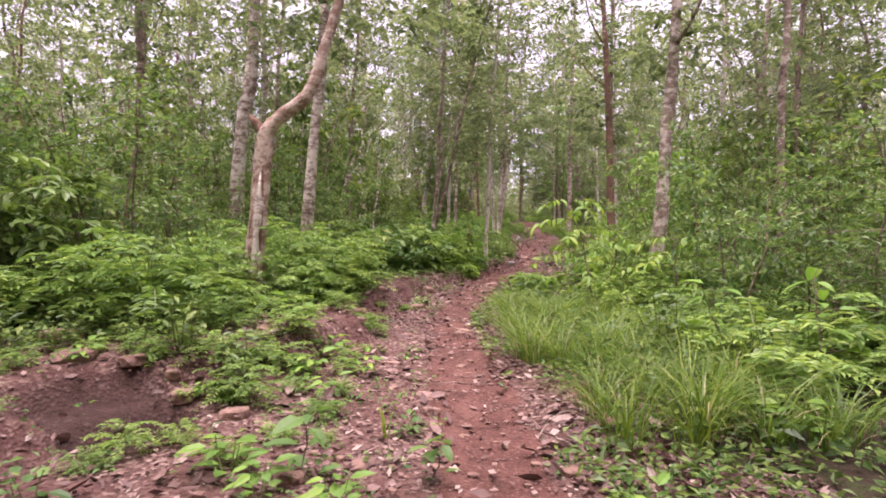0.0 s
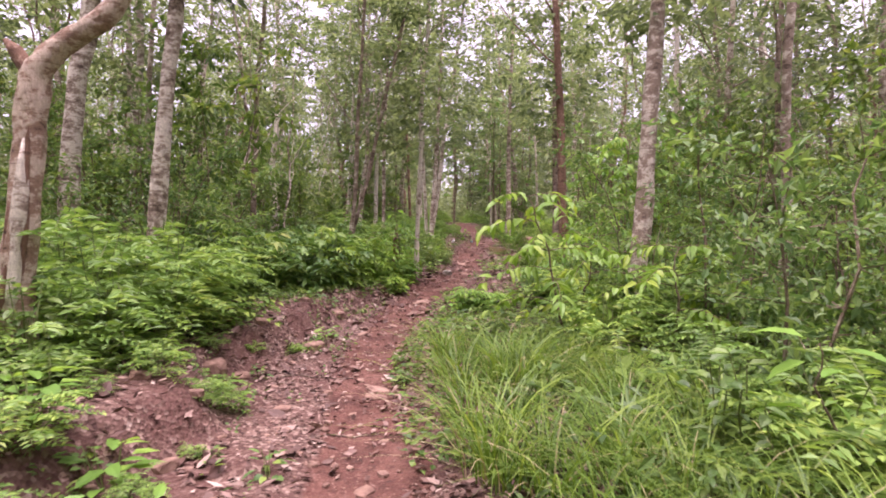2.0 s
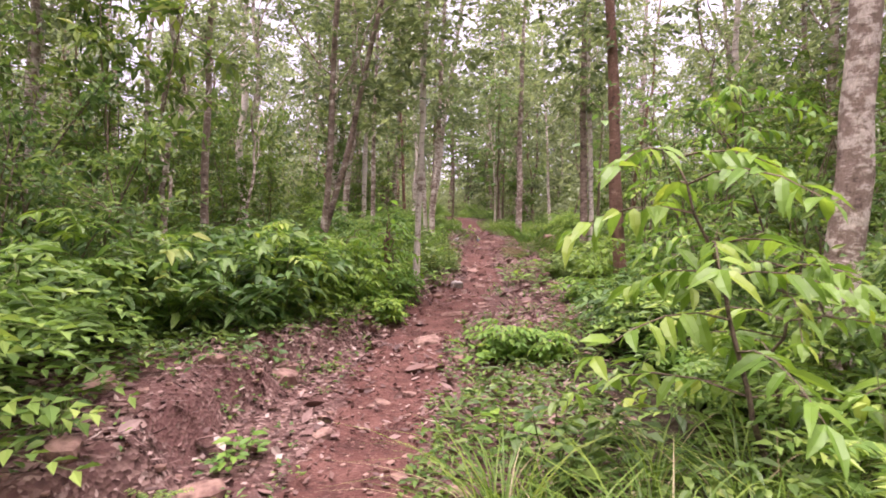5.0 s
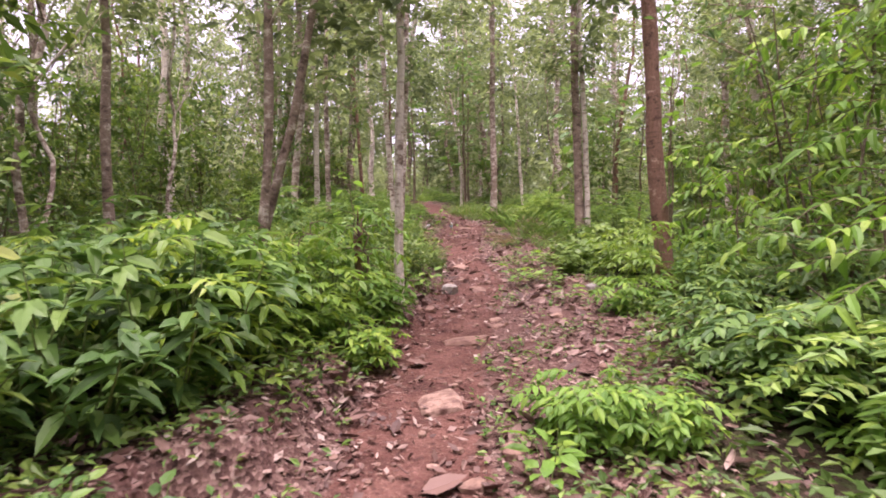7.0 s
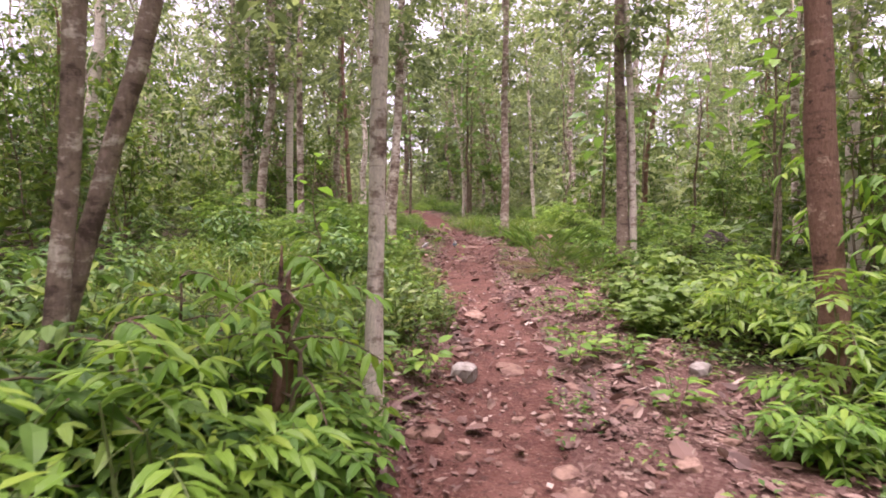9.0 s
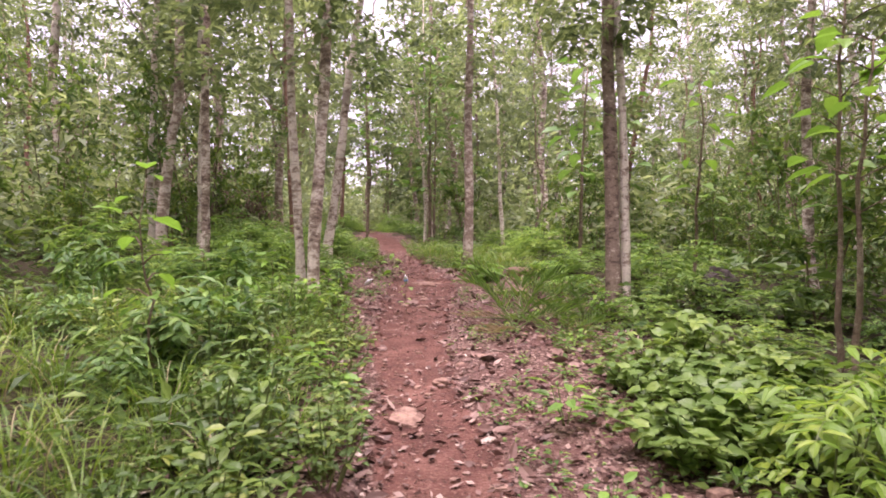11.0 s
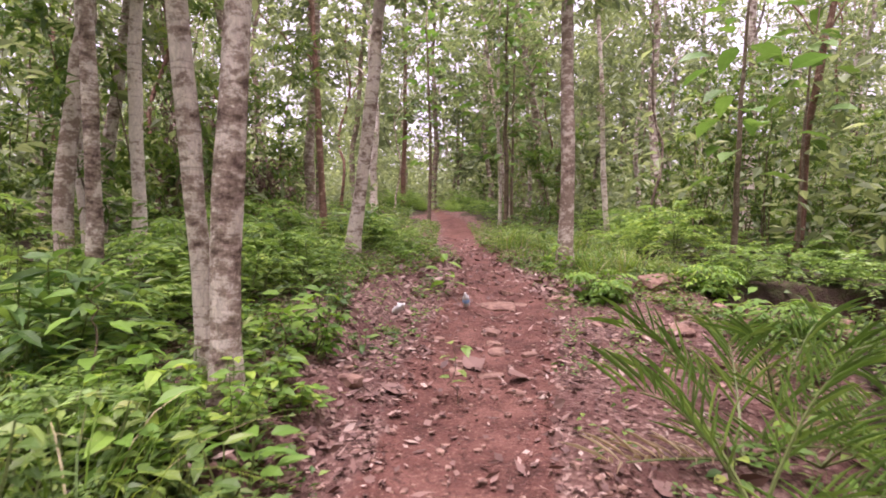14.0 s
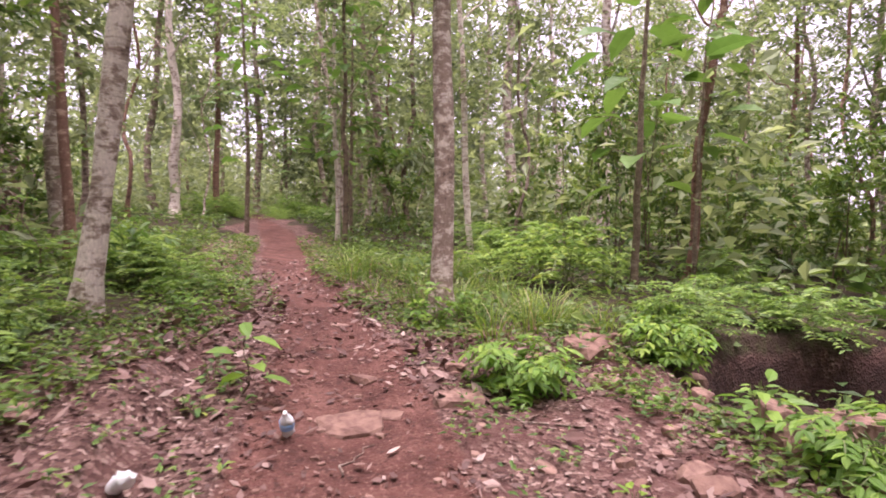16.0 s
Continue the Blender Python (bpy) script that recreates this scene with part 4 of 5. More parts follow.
layered_sapling(5.5, 13.7, 3.0, 1.1, 20, 0.2, 464, "tall bright green sapling with level leaf sprays")
layered_sapling(3.7, 11.3, 1.3, 0.9, 12, 0.18, 465, "tall bright green sapling with level leaf sprays")
layered_sapling(5.9, 16.4, 1.9, 0.9, 12, 0.18, 466, "bright green sapling with level leaf sprays")
layered_sapling(5.3, 14.9, 1.5, 0.9, 12, 0.18, 467, "bright green sapling with level leaf sprays")
for k, (x, y) in enumerate([(0.15, 14.0), (-0.25, 13.6), (0.1, 14.6), (-0.9, 13.6), (0.55, 14.4)]):
    layered_sapling(x, y, 0.8 + 0.05 * k, 0.5, 12, 0.115, 480 + k, "lush young plant with level yellow-green leaf sprays")
for x, y, k in ((2.15, 24.75, 0.9), (1.55, 25.3, 1.15), (1.75, 24.3, 0.85), (1.0, 24.7, 1.1), (1.3, 23.7, 0.9), (2.1, 25.7, 0.8)):
    tagged(copy_thing(ferns[int(x * 10) % 3], at(x, y, x * 7, k)), "tall feathery green shrub beside the path", group="feathery shrubs")
tall_fronds = pinnate_master(462, 1.9, 1.5, 11, 7, 5, 0.19, LEAF_ROUND, "tall shrub with layered fronds of fresh green leaves", "tall_shrub", 0.5)
tall_fronds.matrix_basis = at(-4.7, 6.5, 1.0)
copy_thing(tall_fronds, at(-5.7, 7.9, 3.0))
copy_thing(tall_fronds, at(-5.9, 6.3, 4.4, 0.9))

# grass
tufts = [grass_master(470 + i, 46, 0.85, 0.22, 0.012, 0.9, "lush arching green grass tuft") for i in range(3)]
plant_out(tufts, spots(52, 96, (3.6, 9.0), (0.55, 2.5), 0.18, lambda x, y, u: u > float(right_edge(y)) + 0.15), "grass beside the path", 0.6, 1.25, 6)
base_weeds = [shrub_master(660 + i, 0.42 + 0.1 * i, 0.32, 12, 0.1, LEAF_BRIGHT, "fresh green weed with rounded leaves at a tree's foot", "weed", 0.62) for i in range(2)]
plant_out(base_weeds, [(1.75, 21.35), (2.15, 21.25), (2.4, 21.6), (1.5, 21.0), (1.9, 20.9), (1.25, 21.5), (2.45, 22.4), (2.0, 22.6), (1.4, 20.5), (3.45, 27.0), (5.6, 26.5), (6.1, 26.6), (5.9, 20.85), (0.9, 14.9), (3.35, 9.5), (3.8, 9.5)], "weeds round the trunks", 0.6, 1.1, 24)
weeds = [shrub_master(655 + i, 0.5 + 0.15 * i, 0.3, 12, 0.085, LEAF_MID, "small-leaved green weed growing through the grass", "weed", 0.55) for i in range(2)]
plant_out(weeds, spots(83, 18, (3.4, 9.2), (0.9, 3.2), 0.4, beyond_right(0.2)) + spots(84, 20, (4.4, 7.2), (-5, -1.9), 0.3) + spots(85, 44, (17, 26), (-4.5, -1.0), 0.26, beyond_left(-0.2)) + spots(89, 30, (16, 20.8), (-1.6, -0.6), 0.24) + spots(86, 8, (16.5, 22.5), (2.0, 5.5), 0.4, beyond_right(0.1)), "small-leaved weeds", 0.55, 1.2, 23)
wisps = [grass_master(480 + i, 48, 0.66, 0.26, 0.008, 0.9, "thin wispy green grass tuft") for i in range(2)]
plant_out(wisps, spots(53, 48, (15.5, 21.5), (-4, -0.75), 0.25, beyond_left(0.1)) + spots(54, 40, (25.7, 31), (0.6, 2.6), 0.3, beyond_right(0.1)) + spots(55, 34, (13, 34), (-4, -0.8), 0.4, beyond_left(0.2)), "wispy grass", 0.6, 1.15, 7)

# dwarf palms with stiff narrow leaflets
def dwarf_palm(seed, fronds, length, label):
    rng = np.random.RandomState(seed)
    ob = thing("dwarf_palm", 0, 0, label, "palm")
    for k in range(fronds):
        a = 6.28 * (k + rng.uniform(-0.3, 0.3)) / fronds
        dry = k % 5 == 4
        ln = length * rng.uniform(0.75, 1.15)
        rise = 0.12 if dry else rng.uniform(0.45, 1.05)
        t = np.linspace(0, 1, 12)
        out = np.stack([math.cos(a) * ln * t * (1 - 0.35 * rise), math.sin(a) * ln * t * (1 - 0.35 * rise), 0.03 + ln * (rise * t - 0.42 * rise * t ** 2.6)], -1)
        side = np.array([-math.sin(a), math.cos(a), 0])
        base, way = [], []
        for q in np.linspace(0.24, 1.0, 12):
            c = np.array([np.interp(q, t, out[:, d]) for d in range(3)])
            fwd = unit(out[min(11, int(q * 11) + 1)] - out[int(q * 11) - 1])
            for s in (-1, 1):
                base.append(c)
                way.append(unit(side * s * rng.uniform(0.6, 0.9) + fwd * rng.uniform(0.5, 0.75) + np.array([0, 0, rng.uniform(0.2, 0.65)])))
        n = len(base)
        blade = part("frond", leaves(rng, np.array(base), np.array(way), ln * 0.33 * rng.uniform(0.7, 1.15, n), np.full(n, 0.013), True, 0.1, 0.1), DRY_PALM if dry else LEAF_PALM, ob, "dry straw-coloured frond" if dry else "")
        part("frond_rib", tube(out[::2], np.linspace(0.009, 0.003, 6), 4), STEM_GREEN, blade)
    return ob


LEAF_PALM = leaf_material("palm_leaf", [(0.0, (0.07, 0.13, 0.03)), (0.5, (0.13, 0.24, 0.05)), (1.0, (0.25, 0.36, 0.08))], 0.35, 0.3)
DRY_PALM = leaf_material("dry_palm_leaf", [(0.0, (0.28, 0.20, 0.13)), (0.5, (0.42, 0.33, 0.22)), (1.0, (0.52, 0.44, 0.31))], 0.6, 0.2)
dwarf_palms = [dwarf_palm(490 + i, 5 + i, 0.85, "dwarf palm with stiff narrow green leaflets") for i in range(2)]
plant_out(dwarf_palms, [(4.45, 20.55), (5.05, 20.9), (5.35, 21.6), (4.95, 20.15), (4.7, 21.0), (5.6, 20.9)], "dwarf palms", 0.8, 1.1, 8)

# round-leaved creeper patch
creep = [shrub_master(500 + i, 0.5, 0.56, 32, 0.125, LEAF_ROUND, "low spreading plant with broad rounded leaves", "broad_leaf_plant", 0.85) for i in range(2)]
plant_out(creep, [(4.5, 17.3), (4.9, 17.65), (5.2, 17.2), (5.1, 18.0), (5.5, 17.8), (4.2, 17.1), (5.7, 17.3), (4.75, 16.8), (5.3, 18.5), (4.6, 18.15)], "broad-leaved patch", 0.8, 1.15, 9)

# herbs on the litter
herbs = [herb_master(510 + i, "small green herb growing through leaf litter", 0.06 + 0.012 * i, 14 + 3 * i, 0.1 + 0.04 * i, (LEAF_MID, LEAF_LANCE, LEAF_BROAD)[i]) for i in range(3)]


def off_track(x, y, u):
    return abs(u) > float(half_tread(y)) + 0.12


plant_out(herbs, spots(56, 66, (2.2, 9), (-4.2, -0.5), 0.16, off_track) + spots(57, 30, (2.4, 9.6), (0.6, 2.8), 0.16, off_track) + spots(58, 32, (10, 19), (-1.3, 3.4), 0.2, off_track)
          + spots(88, 56, (15.8, 21), (-1.3, 2.2), 0.14, lambda x, y, u: u < -0.42 or u > 0.8) + spots(59, 44, (19, 27), (-2.8, 3.2), 0.2, off_track)
          + spots(72, 34, (20.2, 23.6), (-3.0, -0.8), 0.17) + spots(70, 18, (5, 12.5), (-2.6, -0.5), 0.14, lambda x, y, u: abs(-u - float(bank_edge(y))) < 0.35), "herbs on the forest floor", 0.6, 1.5, 10)


def herb_carpet():
    """Countless small leaves of ground cover under the shrubs."""
    r = np.random.RandomState(61)
    n = 52000
    y = 2.5 + 32 * r.rand(n) ** 1.1
    sgn = np.where(r.rand(n) < 0.55, -1, 1)
    edge = np.where(sgn < 0, left_edge(y), right_edge(y))
    u = sgn * (edge - 0.3 + r.exponential(1.6, n))
    x = path_x(y) + u
    keep = (vnoise(x, y, 0.7) > -0.45) & (hollow(x, y) < 0.2)
    x, y = x[keep], y[keep]
    base = np.stack([x, y, land(x, y) + r.uniform(0.02, 0.28, len(x)) * (0.6 + 0.4 * vnoise(x, y, 1.1))], -1)
    way = unit(np.stack([r.normal(0, 1, len(x)), r.normal(0, 1, len(x)), r.uniform(-0.3, 0.5, len(x))], -1))
    v, f = leaves(r, base, way, r.uniform(0.04, 0.11, len(x)), r.uniform(0.02, 0.05, len(x)), roll=0.35)
    tagged(mesh_object("ground_cover", v, f, LEAF_MID), "low green ground cover of small leaves", "undergrowth", kind="stuff")


herb_carpet()


def sprigs():
    """Countless tiny sprouts between the fallen leaves beside the track."""
    r = np.random.RandomState(71)
    n, k = 5200, 6
    y = 2 + 28 * r.rand(n)
    u = r.uniform(-1, 1, n)
    u = np.where(u < 0, u * (left_edge(y) + 0.4), u * (right_edge(y) + 0.4))
    x = path_x(y) + u
    keep = (np.abs(u) > half_tread(y) * 0.95) & (vnoise(x, y, 0.8) + 0.35 * r.normal(0, 1, n) > 0.12)
    x, y = np.repeat(x[keep], k), np.repeat(y[keep], k)
    m = len(x)
    a = r.rand(m) * 6.283
    way = unit(np.stack([np.cos(a), np.sin(a), r.uniform(-0.1, 0.7, m)], -1))
    x, y = x + 0.03 * np.cos(a), y + 0.03 * np.sin(a)
    base = np.stack([x, y, land(x, y) + r.uniform(0.015, 0.11, m)], -1)
    v, f = leaves(r, base, way, r.uniform(0.025, 0.075, m), r.uniform(0.015, 0.035, m), roll=0.3)
    tagged(mesh_object("sprouts", v, f, LEAF_LANCE), "tiny green sprouts among fallen leaves", "undergrowth", kind="stuff")


sprigs()


def outer_carpet():
    """Countless leaves of low plants further from the path."""
    r = np.random.RandomState(65)
    n = 52000
    y = r.uniform(-9, 48, n)
    sgn = np.where(r.rand(n) < 0.5, -1, 1)
    u = sgn * (np.where(sgn < 0, left_edge(y), right_edge(y)) + 0.6 + 11 * r.rand(n) ** 1.2)
    x = path_x(y) + u
    keep = (vnoise(x, y, 1.3) > -0.5) & (hollow(x, y) < 0.2)
    x, y = x[keep], y[keep]
    base = np.stack([x, y, land(x, y) + r.uniform(0.02, 0.5, len(x)) * (0.65 + 0.35 * vnoise(x, y, 1.9))], -1)
    way = unit(np.stack([r.normal(0, 1, len(x)), r.normal(0, 1, len(x)), r.uniform(-0.3, 0.5, len(x))], -1))
    v, f = leaves(r, base, way, r.uniform(0.08, 0.2, len(x)), r.uniform(0.04, 0.09, len(x)), roll=0.35)
    tagged(mesh_object("low_undergrowth", v, f, LEAF_MID), "low green undergrowth spreading between the trees", "undergrowth", kind="stuff")


outer_carpet()


def wide_floor():
    """Countless leaves of the low growth over the wood's outer floor."""
    r = np.random.RandomState(68)
    n = 38000
    x, y = r.uniform(-34, 44, n), r.uniform(-16, 62, n)
    keep = (np.abs(x - path_x(y)) > 6) & (vnoise(x, y, 2.3) > -0.55)
    x, y = x[keep], y[keep]
    base = np.stack([x, y, land(x, y) + r.uniform(0.02, 0.6, len(x))], -1)
    way = unit(np.stack([r.normal(0, 1, len(x)), r.normal(0, 1, len(x)), r.uniform(-0.2, 0.4, len(x))], -1))
    v, f = leaves(r, base, way, r.uniform(0.25, 0.55, len(x)), r.uniform(0.12, 0.26, len(x)), roll=0.3)
    tagged(mesh_object("woodland_floor_growth", v, f, LEAF_MID), "low leafy growth over the outer woodland floor", "undergrowth", kind="stuff")


wide_floor()


# ---- forest floor litter, stones, twigs ----
def leaf_litter():
    r = np.random.RandomState(62)
    n = 66000
    y = -4 + 36 * r.rand(n) ** 1.1
    u = r.uniform(-1, 1, n)
    x = path_x(y) + np.where(u < 0, u * (left_edge(y) + 0.8), u * (right_edge(y) + 1.0))
    d = np.abs(x - path_x(y))
    keep = (d > half_tread(y) * 0.75) | (r.rand(n) < 0.3)
    keep &= (vnoise(x, y, 0.6) + r.normal(0, 0.4, n) > -0.35) & (hollow(x, y) + scoop(x, y) < 0.3)
    x, y = x[keep], y[keep]
    m = len(x)
    base = np.stack([x, y, land(x, y) + r.uniform(0.004, 0.03, m)], -1)
    a = r.rand(m) * 6.283
    way = unit(np.stack([np.cos(a), np.sin(a), r.normal(0, 0.22, m)], -1))
    v, f = leaves(r, base, way, 0.03 + 0.085 * r.rand(m) ** 1.8, 0.016 + 0.036 * r.rand(m) ** 1.5, droop=-0.16, roll=0.5)
    tagged(mesh_object("leaf_litter", v, f, DRY_LEAF), "fallen dry brown and pinkish leaves", "leaf litter", kind="stuff")


leaf_litter()


def curled_litter():
    """Countless larger curled leaves on top of the litter beside the track."""
    r = np.random.RandomState(73)
    n = 5200
    y = 1.5 + 27 * r.rand(n)
    u = r.uniform(-1, 1, n)
    x = path_x(y) + np.where(u < 0, u * (left_edge(y) + 0.3), u * (right_edge(y) + 0.5))
    d = np.abs(x - path_x(y))
    keep = ((d > half_tread(y)) | (r.rand(n) < 0.1)) & (vnoise(x, y, 0.9) + r.normal(0, 0.35, n) > -0.1)
    x, y = x[keep], y[keep]
    m = len(x)
    base = np.stack([x, y, land(x, y) + r.uniform(0.006, 0.03, m)], -1)
    a = r.rand(m) * 6.283
    way = unit(np.stack([np.cos(a), np.sin(a), r.normal(0.05, 0.25, m)], -1))
    size = r.uniform(0.07, 0.17, m)
    v, f = leaves(r, base, way, size, size * r.uniform(0.4, 0.62, m), True, -0.2, 0.6)
    tagged(mesh_object("curled_leaf_litter", v, f, DRY_LEAF), "larger curled dry brown fallen leaves", "leaf litter", kind="stuff")


curled_litter()


def rock_geo(rng, size, flat, cuts=2):
    bm = bmesh.new()
    bmesh.ops.create_icosphere(bm, subdivisions=cuts, radius=0.5)
    off = Vector(rng.uniform(-50, 50, 3))
    for v in bm.verts:
        d = v.co.normalized()
        k = 1 + 0.35 * noise.noise(d * 1.3 + off) + 0.12 * noise.noise(d * 4 + off)
        v.co = d * 0.5 * k
        for ax, lim in ((0, 0.4), (1, 0.36), (2, 0.33)):
            v.co[ax] = max(-lim, min(lim, v.co[ax]))
        v.co = Vector((v.co.x * size, v.co.y * size * 0.8, v.co.z * size * flat))
    bm.verts.index_update()
    out = np.array([v.co[:] for v in bm.verts]), [tuple(v.index for v in f.verts) for f in bm.faces]
    bm.free()
    return out


# (x, y, width, flatness, grey)
ROCKS = [
    (4.33, 24.75, 0.42, 0.4, 0), (5.06, 24.77, 0.36, 0.4, 0), (5.80, 23.51, 0.2, 0.8, 0), (6.72, 23.49, 0.5, 0.5, 0), (6.46, 24.06, 0.17, 0.8, 0), (6.48, 25.22, 0.5, 0.5, 0),
    (4.68, 25.56, 0.28, 0.3, 0), (1.92, 16.09, 0.28, 0.8, 1), (3.82, 15.82, 0.22, 0.7, 1), (2.35, 16.21, 0.28, 0.35, 0), (2.83, 15.24, 0.18, 0.4, 0), (3.13, 14.66, 0.22, 0.3, 0),
    (3.79, 14.71, 0.22, 0.7, 0), (-0.3, 10.92, 0.28, 0.7, 0), (-0.29, 11.68, 0.21, 0.6, 0), (1.02, 12.46, 0.42, 0.35, 0), (1.56, 13.87, 0.46, 0.3, 0), (1.55, 10.94, 0.17, 0.5, 0),
    (1.26, 10.49, 0.18, 0.5, 0), (0.95, 11.35, 0.14, 0.5, 0), (0.27, 7.72, 0.26, 0.3, 0), (-0.42, 9.06, 0.25, 0.5, 0), (-0.96, 8.92, 0.2, 0.6, 0), (-1.14, 7.79, 0.3, 0.6, 0),
    (-0.29, 11.2, 0.24, 0.6, 0), (-1.19, 9.81, 0.26, 0.6, 0), (-1.47, 4.02, 0.22, 0.6, 0), (1.19, 3.91, 0.21, 0.8, 0), (-0.14, 4.72, 0.26, 0.4, 0), (-2.78, 6.97, 0.36, 0.5, 0),
    (0.27, 7.5, 0.24, 0.3, 0), (-2.14, 4.51, 0.14, 0.8, 0), (-3.43, 5.15, 0.4, 0.5, 0), (3.07, 18.91, 0.15, 0.7, 0), (3.69, 19.57, 0.28, 0.25, 0), (3.76, 22.6, 0.22, 0.3, 0),
    (3.93, 23.15, 0.22, 0.35, 0), (4.03, 23.78, 0.27, 0.35, 0), (2.72, 22.07, 0.18, 0.6, 0), (4.54, 22.46, 0.12, 0.6, 0), (2.66, 24.9, 0.18, 0.6, 0), (5.76, 23.34, 0.24, 0.6, 0),
    (6.19, 24.3, 0.18, 0.6, 0), (2.61, 18.21, 0.34, 0.4, 0), (1.59, 14.85, 0.1, 0.6, 0), (2.62, 15.62, 0.17, 0.4, 0), (2.38, 12.73, 0.13, 0.7, 0), (7.3, 24.3, 0.34, 0.6, 0),
    (7.0, 22.9, 0.4, 0.5, 0), (3.6, 26.4, 0.2, 0.3, 0), (4.9, 27.2, 0.22, 0.3, 0), (0.5, 6.3, 0.14, 0.4, 0), (-0.5, 3.4, 0.16, 0.5, 0), (0.75, 3.3, 0.12, 0.5, 0),
    (-0.95, 6.1, 0.16, 0.6, 0), (-1.7, 8.2, 0.22, 0.6, 0), (2.0, 14.3, 0.2, 0.3, 0), (6.0, 25.3, 0.2, 0.6, 0), (6.25, 24.75, 0.26, 0.5, 0), (6.8, 24.35, 0.22, 0.7, 0), (6.95, 23.9, 0.3, 0.6, 0), (7.35, 24.9, 0.24, 0.6, 0), (6.6, 25.0, 0.16, 0.7, 0), (6.1, 23.95, 0.13, 0.7, 0), (7.0, 25.5, 0.28, 0.5, 0),
    (6.45, 23.0, 0.34, 0.5, 0), (5.55, 23.75, 0.12, 0.6, 0), (0.1, 9.9, 0.15, 0.5, 0), (-0.7, 10.4, 0.2, 0.6, 0), (-0.45, 7.1, 0.13, 0.5, 0), (0.55, 9.3, 0.12, 0.4, 0), (1.9, 17.9, 0.12, 0.5, 0), (2.3, 17.0, 0.16, 0.35, 0), (3.1, 16.6, 0.18, 0.4, 0),
    (5.35, 22.9, 0.16, 0.5, 0), (5.15, 23.9, 0.15, 0.4, 0),
    (-2.95, 4.55, 0.34, 0.5, 0), (-2.45, 4.5, 0.24, 0.5, 0), (-1.98, 4.35, 0.17, 0.8, 0), (-2.5, 5.5, 0.32, 0.5, 0), (-1.75, 5.6, 0.2, 0.5, 0), (7.35, 23.55, 0.62, 0.4, 0), (6.9, 25.75, 0.3, 0.6, 0), (8.1, 23.05, 0.3, 0.5, 0),
]
# rubble in the litter beside the tread: (stretch of y, distance from the path's middle, how many)
rubble = np.random.RandomState(67)
for (y0, y1), (u0, u1), count in (((2.6, 8.5), (-1.9, 0.3), 46), ((13.8, 17.2), (-0.5, 2.2), 34), ((18.5, 22.5), (0.1, 2.0), 14), ((22.0, 26.5), (-0.6, 2.2), 34), ((9.0, 13.5), (-1.0, 1.3), 16)):
    for _ in range(count):
        y = rubble.uniform(y0, y1)
        ROCKS.append((float(path_x(y)) + rubble.uniform(u0, u1), y, 0.07 + 0.13 * rubble.rand() ** 1.8, rubble.choice((0.3, 0.4, 0.55)), 0))
rr = np.random.RandomState(63)
for x, y, w, flat, grey in ROCKS:
    v, f = rock_geo(rr, w * 1.15, flat)
    ob = mesh_object("rock", v, f, STONE_GREY if grey else STONE_RED)
    ob.matrix_world = Matrix.Translation((x, y, ground_z(x, y) + (0.12 if flat > 0.45 else -0.08) * w * flat)) @ Euler((rr.normal(0, 0.12), rr.normal(0, 0.12), rr.rand() * 6.28)).to_matrix().to_4x4()
    tagged(ob, "pale grey rock lying at the path's edge" if grey else ("flat reddish stone slab embedded in the path" if flat < 0.45 else "angular reddish-brown stone on the forest floor"), "rock", "stones along the path")


def pebbles():
    r = np.random.RandomState(64)
    n = 4200
    y = -3 + 31 * r.rand(n)
    x = path_x(y) + r.normal(0, 1, n) * (half_tread(y) + 0.55)
    keep = (x - path_x(y) > -left_edge(y) - 0.2) & (x - path_x(y) < right_edge(y) + 0.4)
    x, y = x[keep], y[keep]
    z = land(x, y)
    shapes = [rock_geo(r, 1, f, 1) for f in (0.5, 0.7, 0.4, 0.6)]
    vs, fs, k = [], [], 0
    for i in range(len(x)):
        v, f = shapes[i % 4]
        s = 0.014 + 0.075 * r.rand() ** 3.4
        a = r.rand() * 6.28
        q = v * s
        vs.append(np.stack([x[i] + q[:, 0] * math.cos(a) - q[:, 1] * math.sin(a), y[i] + q[:, 0] * math.sin(a) + q[:, 1] * math.cos(a), z[i] + q[:, 2] + s * 0.1], -1))
        fs += [tuple(j + k for j in p) for p in f]
        k += len(v)
    tagged(mesh_object("pebbles", np.concatenate(vs), fs, STONE_RED), "small red stones strewn on the path", "pebbles", kind="stuff")


pebbles()


def fallen_branch(x, y, length, turn, seed, r=0.012, label="dry fallen branch lying on the leaf litter"):
    rng = np.random.RandomState(seed)
    n = 9
    px = np.linspace(0, length, n)
    X_, Y_ = x + px * math.cos(turn) + rng.normal(0, 0.02, n), y + px * math.sin(turn) + rng.normal(0, 0.02, n)
    pts = np.stack([X_ - x, Y_ - y, land(X_, Y_) - ground_z(x, y) + r], -1)
    ob = mesh_object("fallen_branch", *tube(pts, np.linspace(r, r * 0.4, n), 6, rng, 0.1), BARK_GREY, shade=True)
    ob.location = (x, y, ground_z(x, y))
    tagged(ob, label, "branch", "fallen branches")


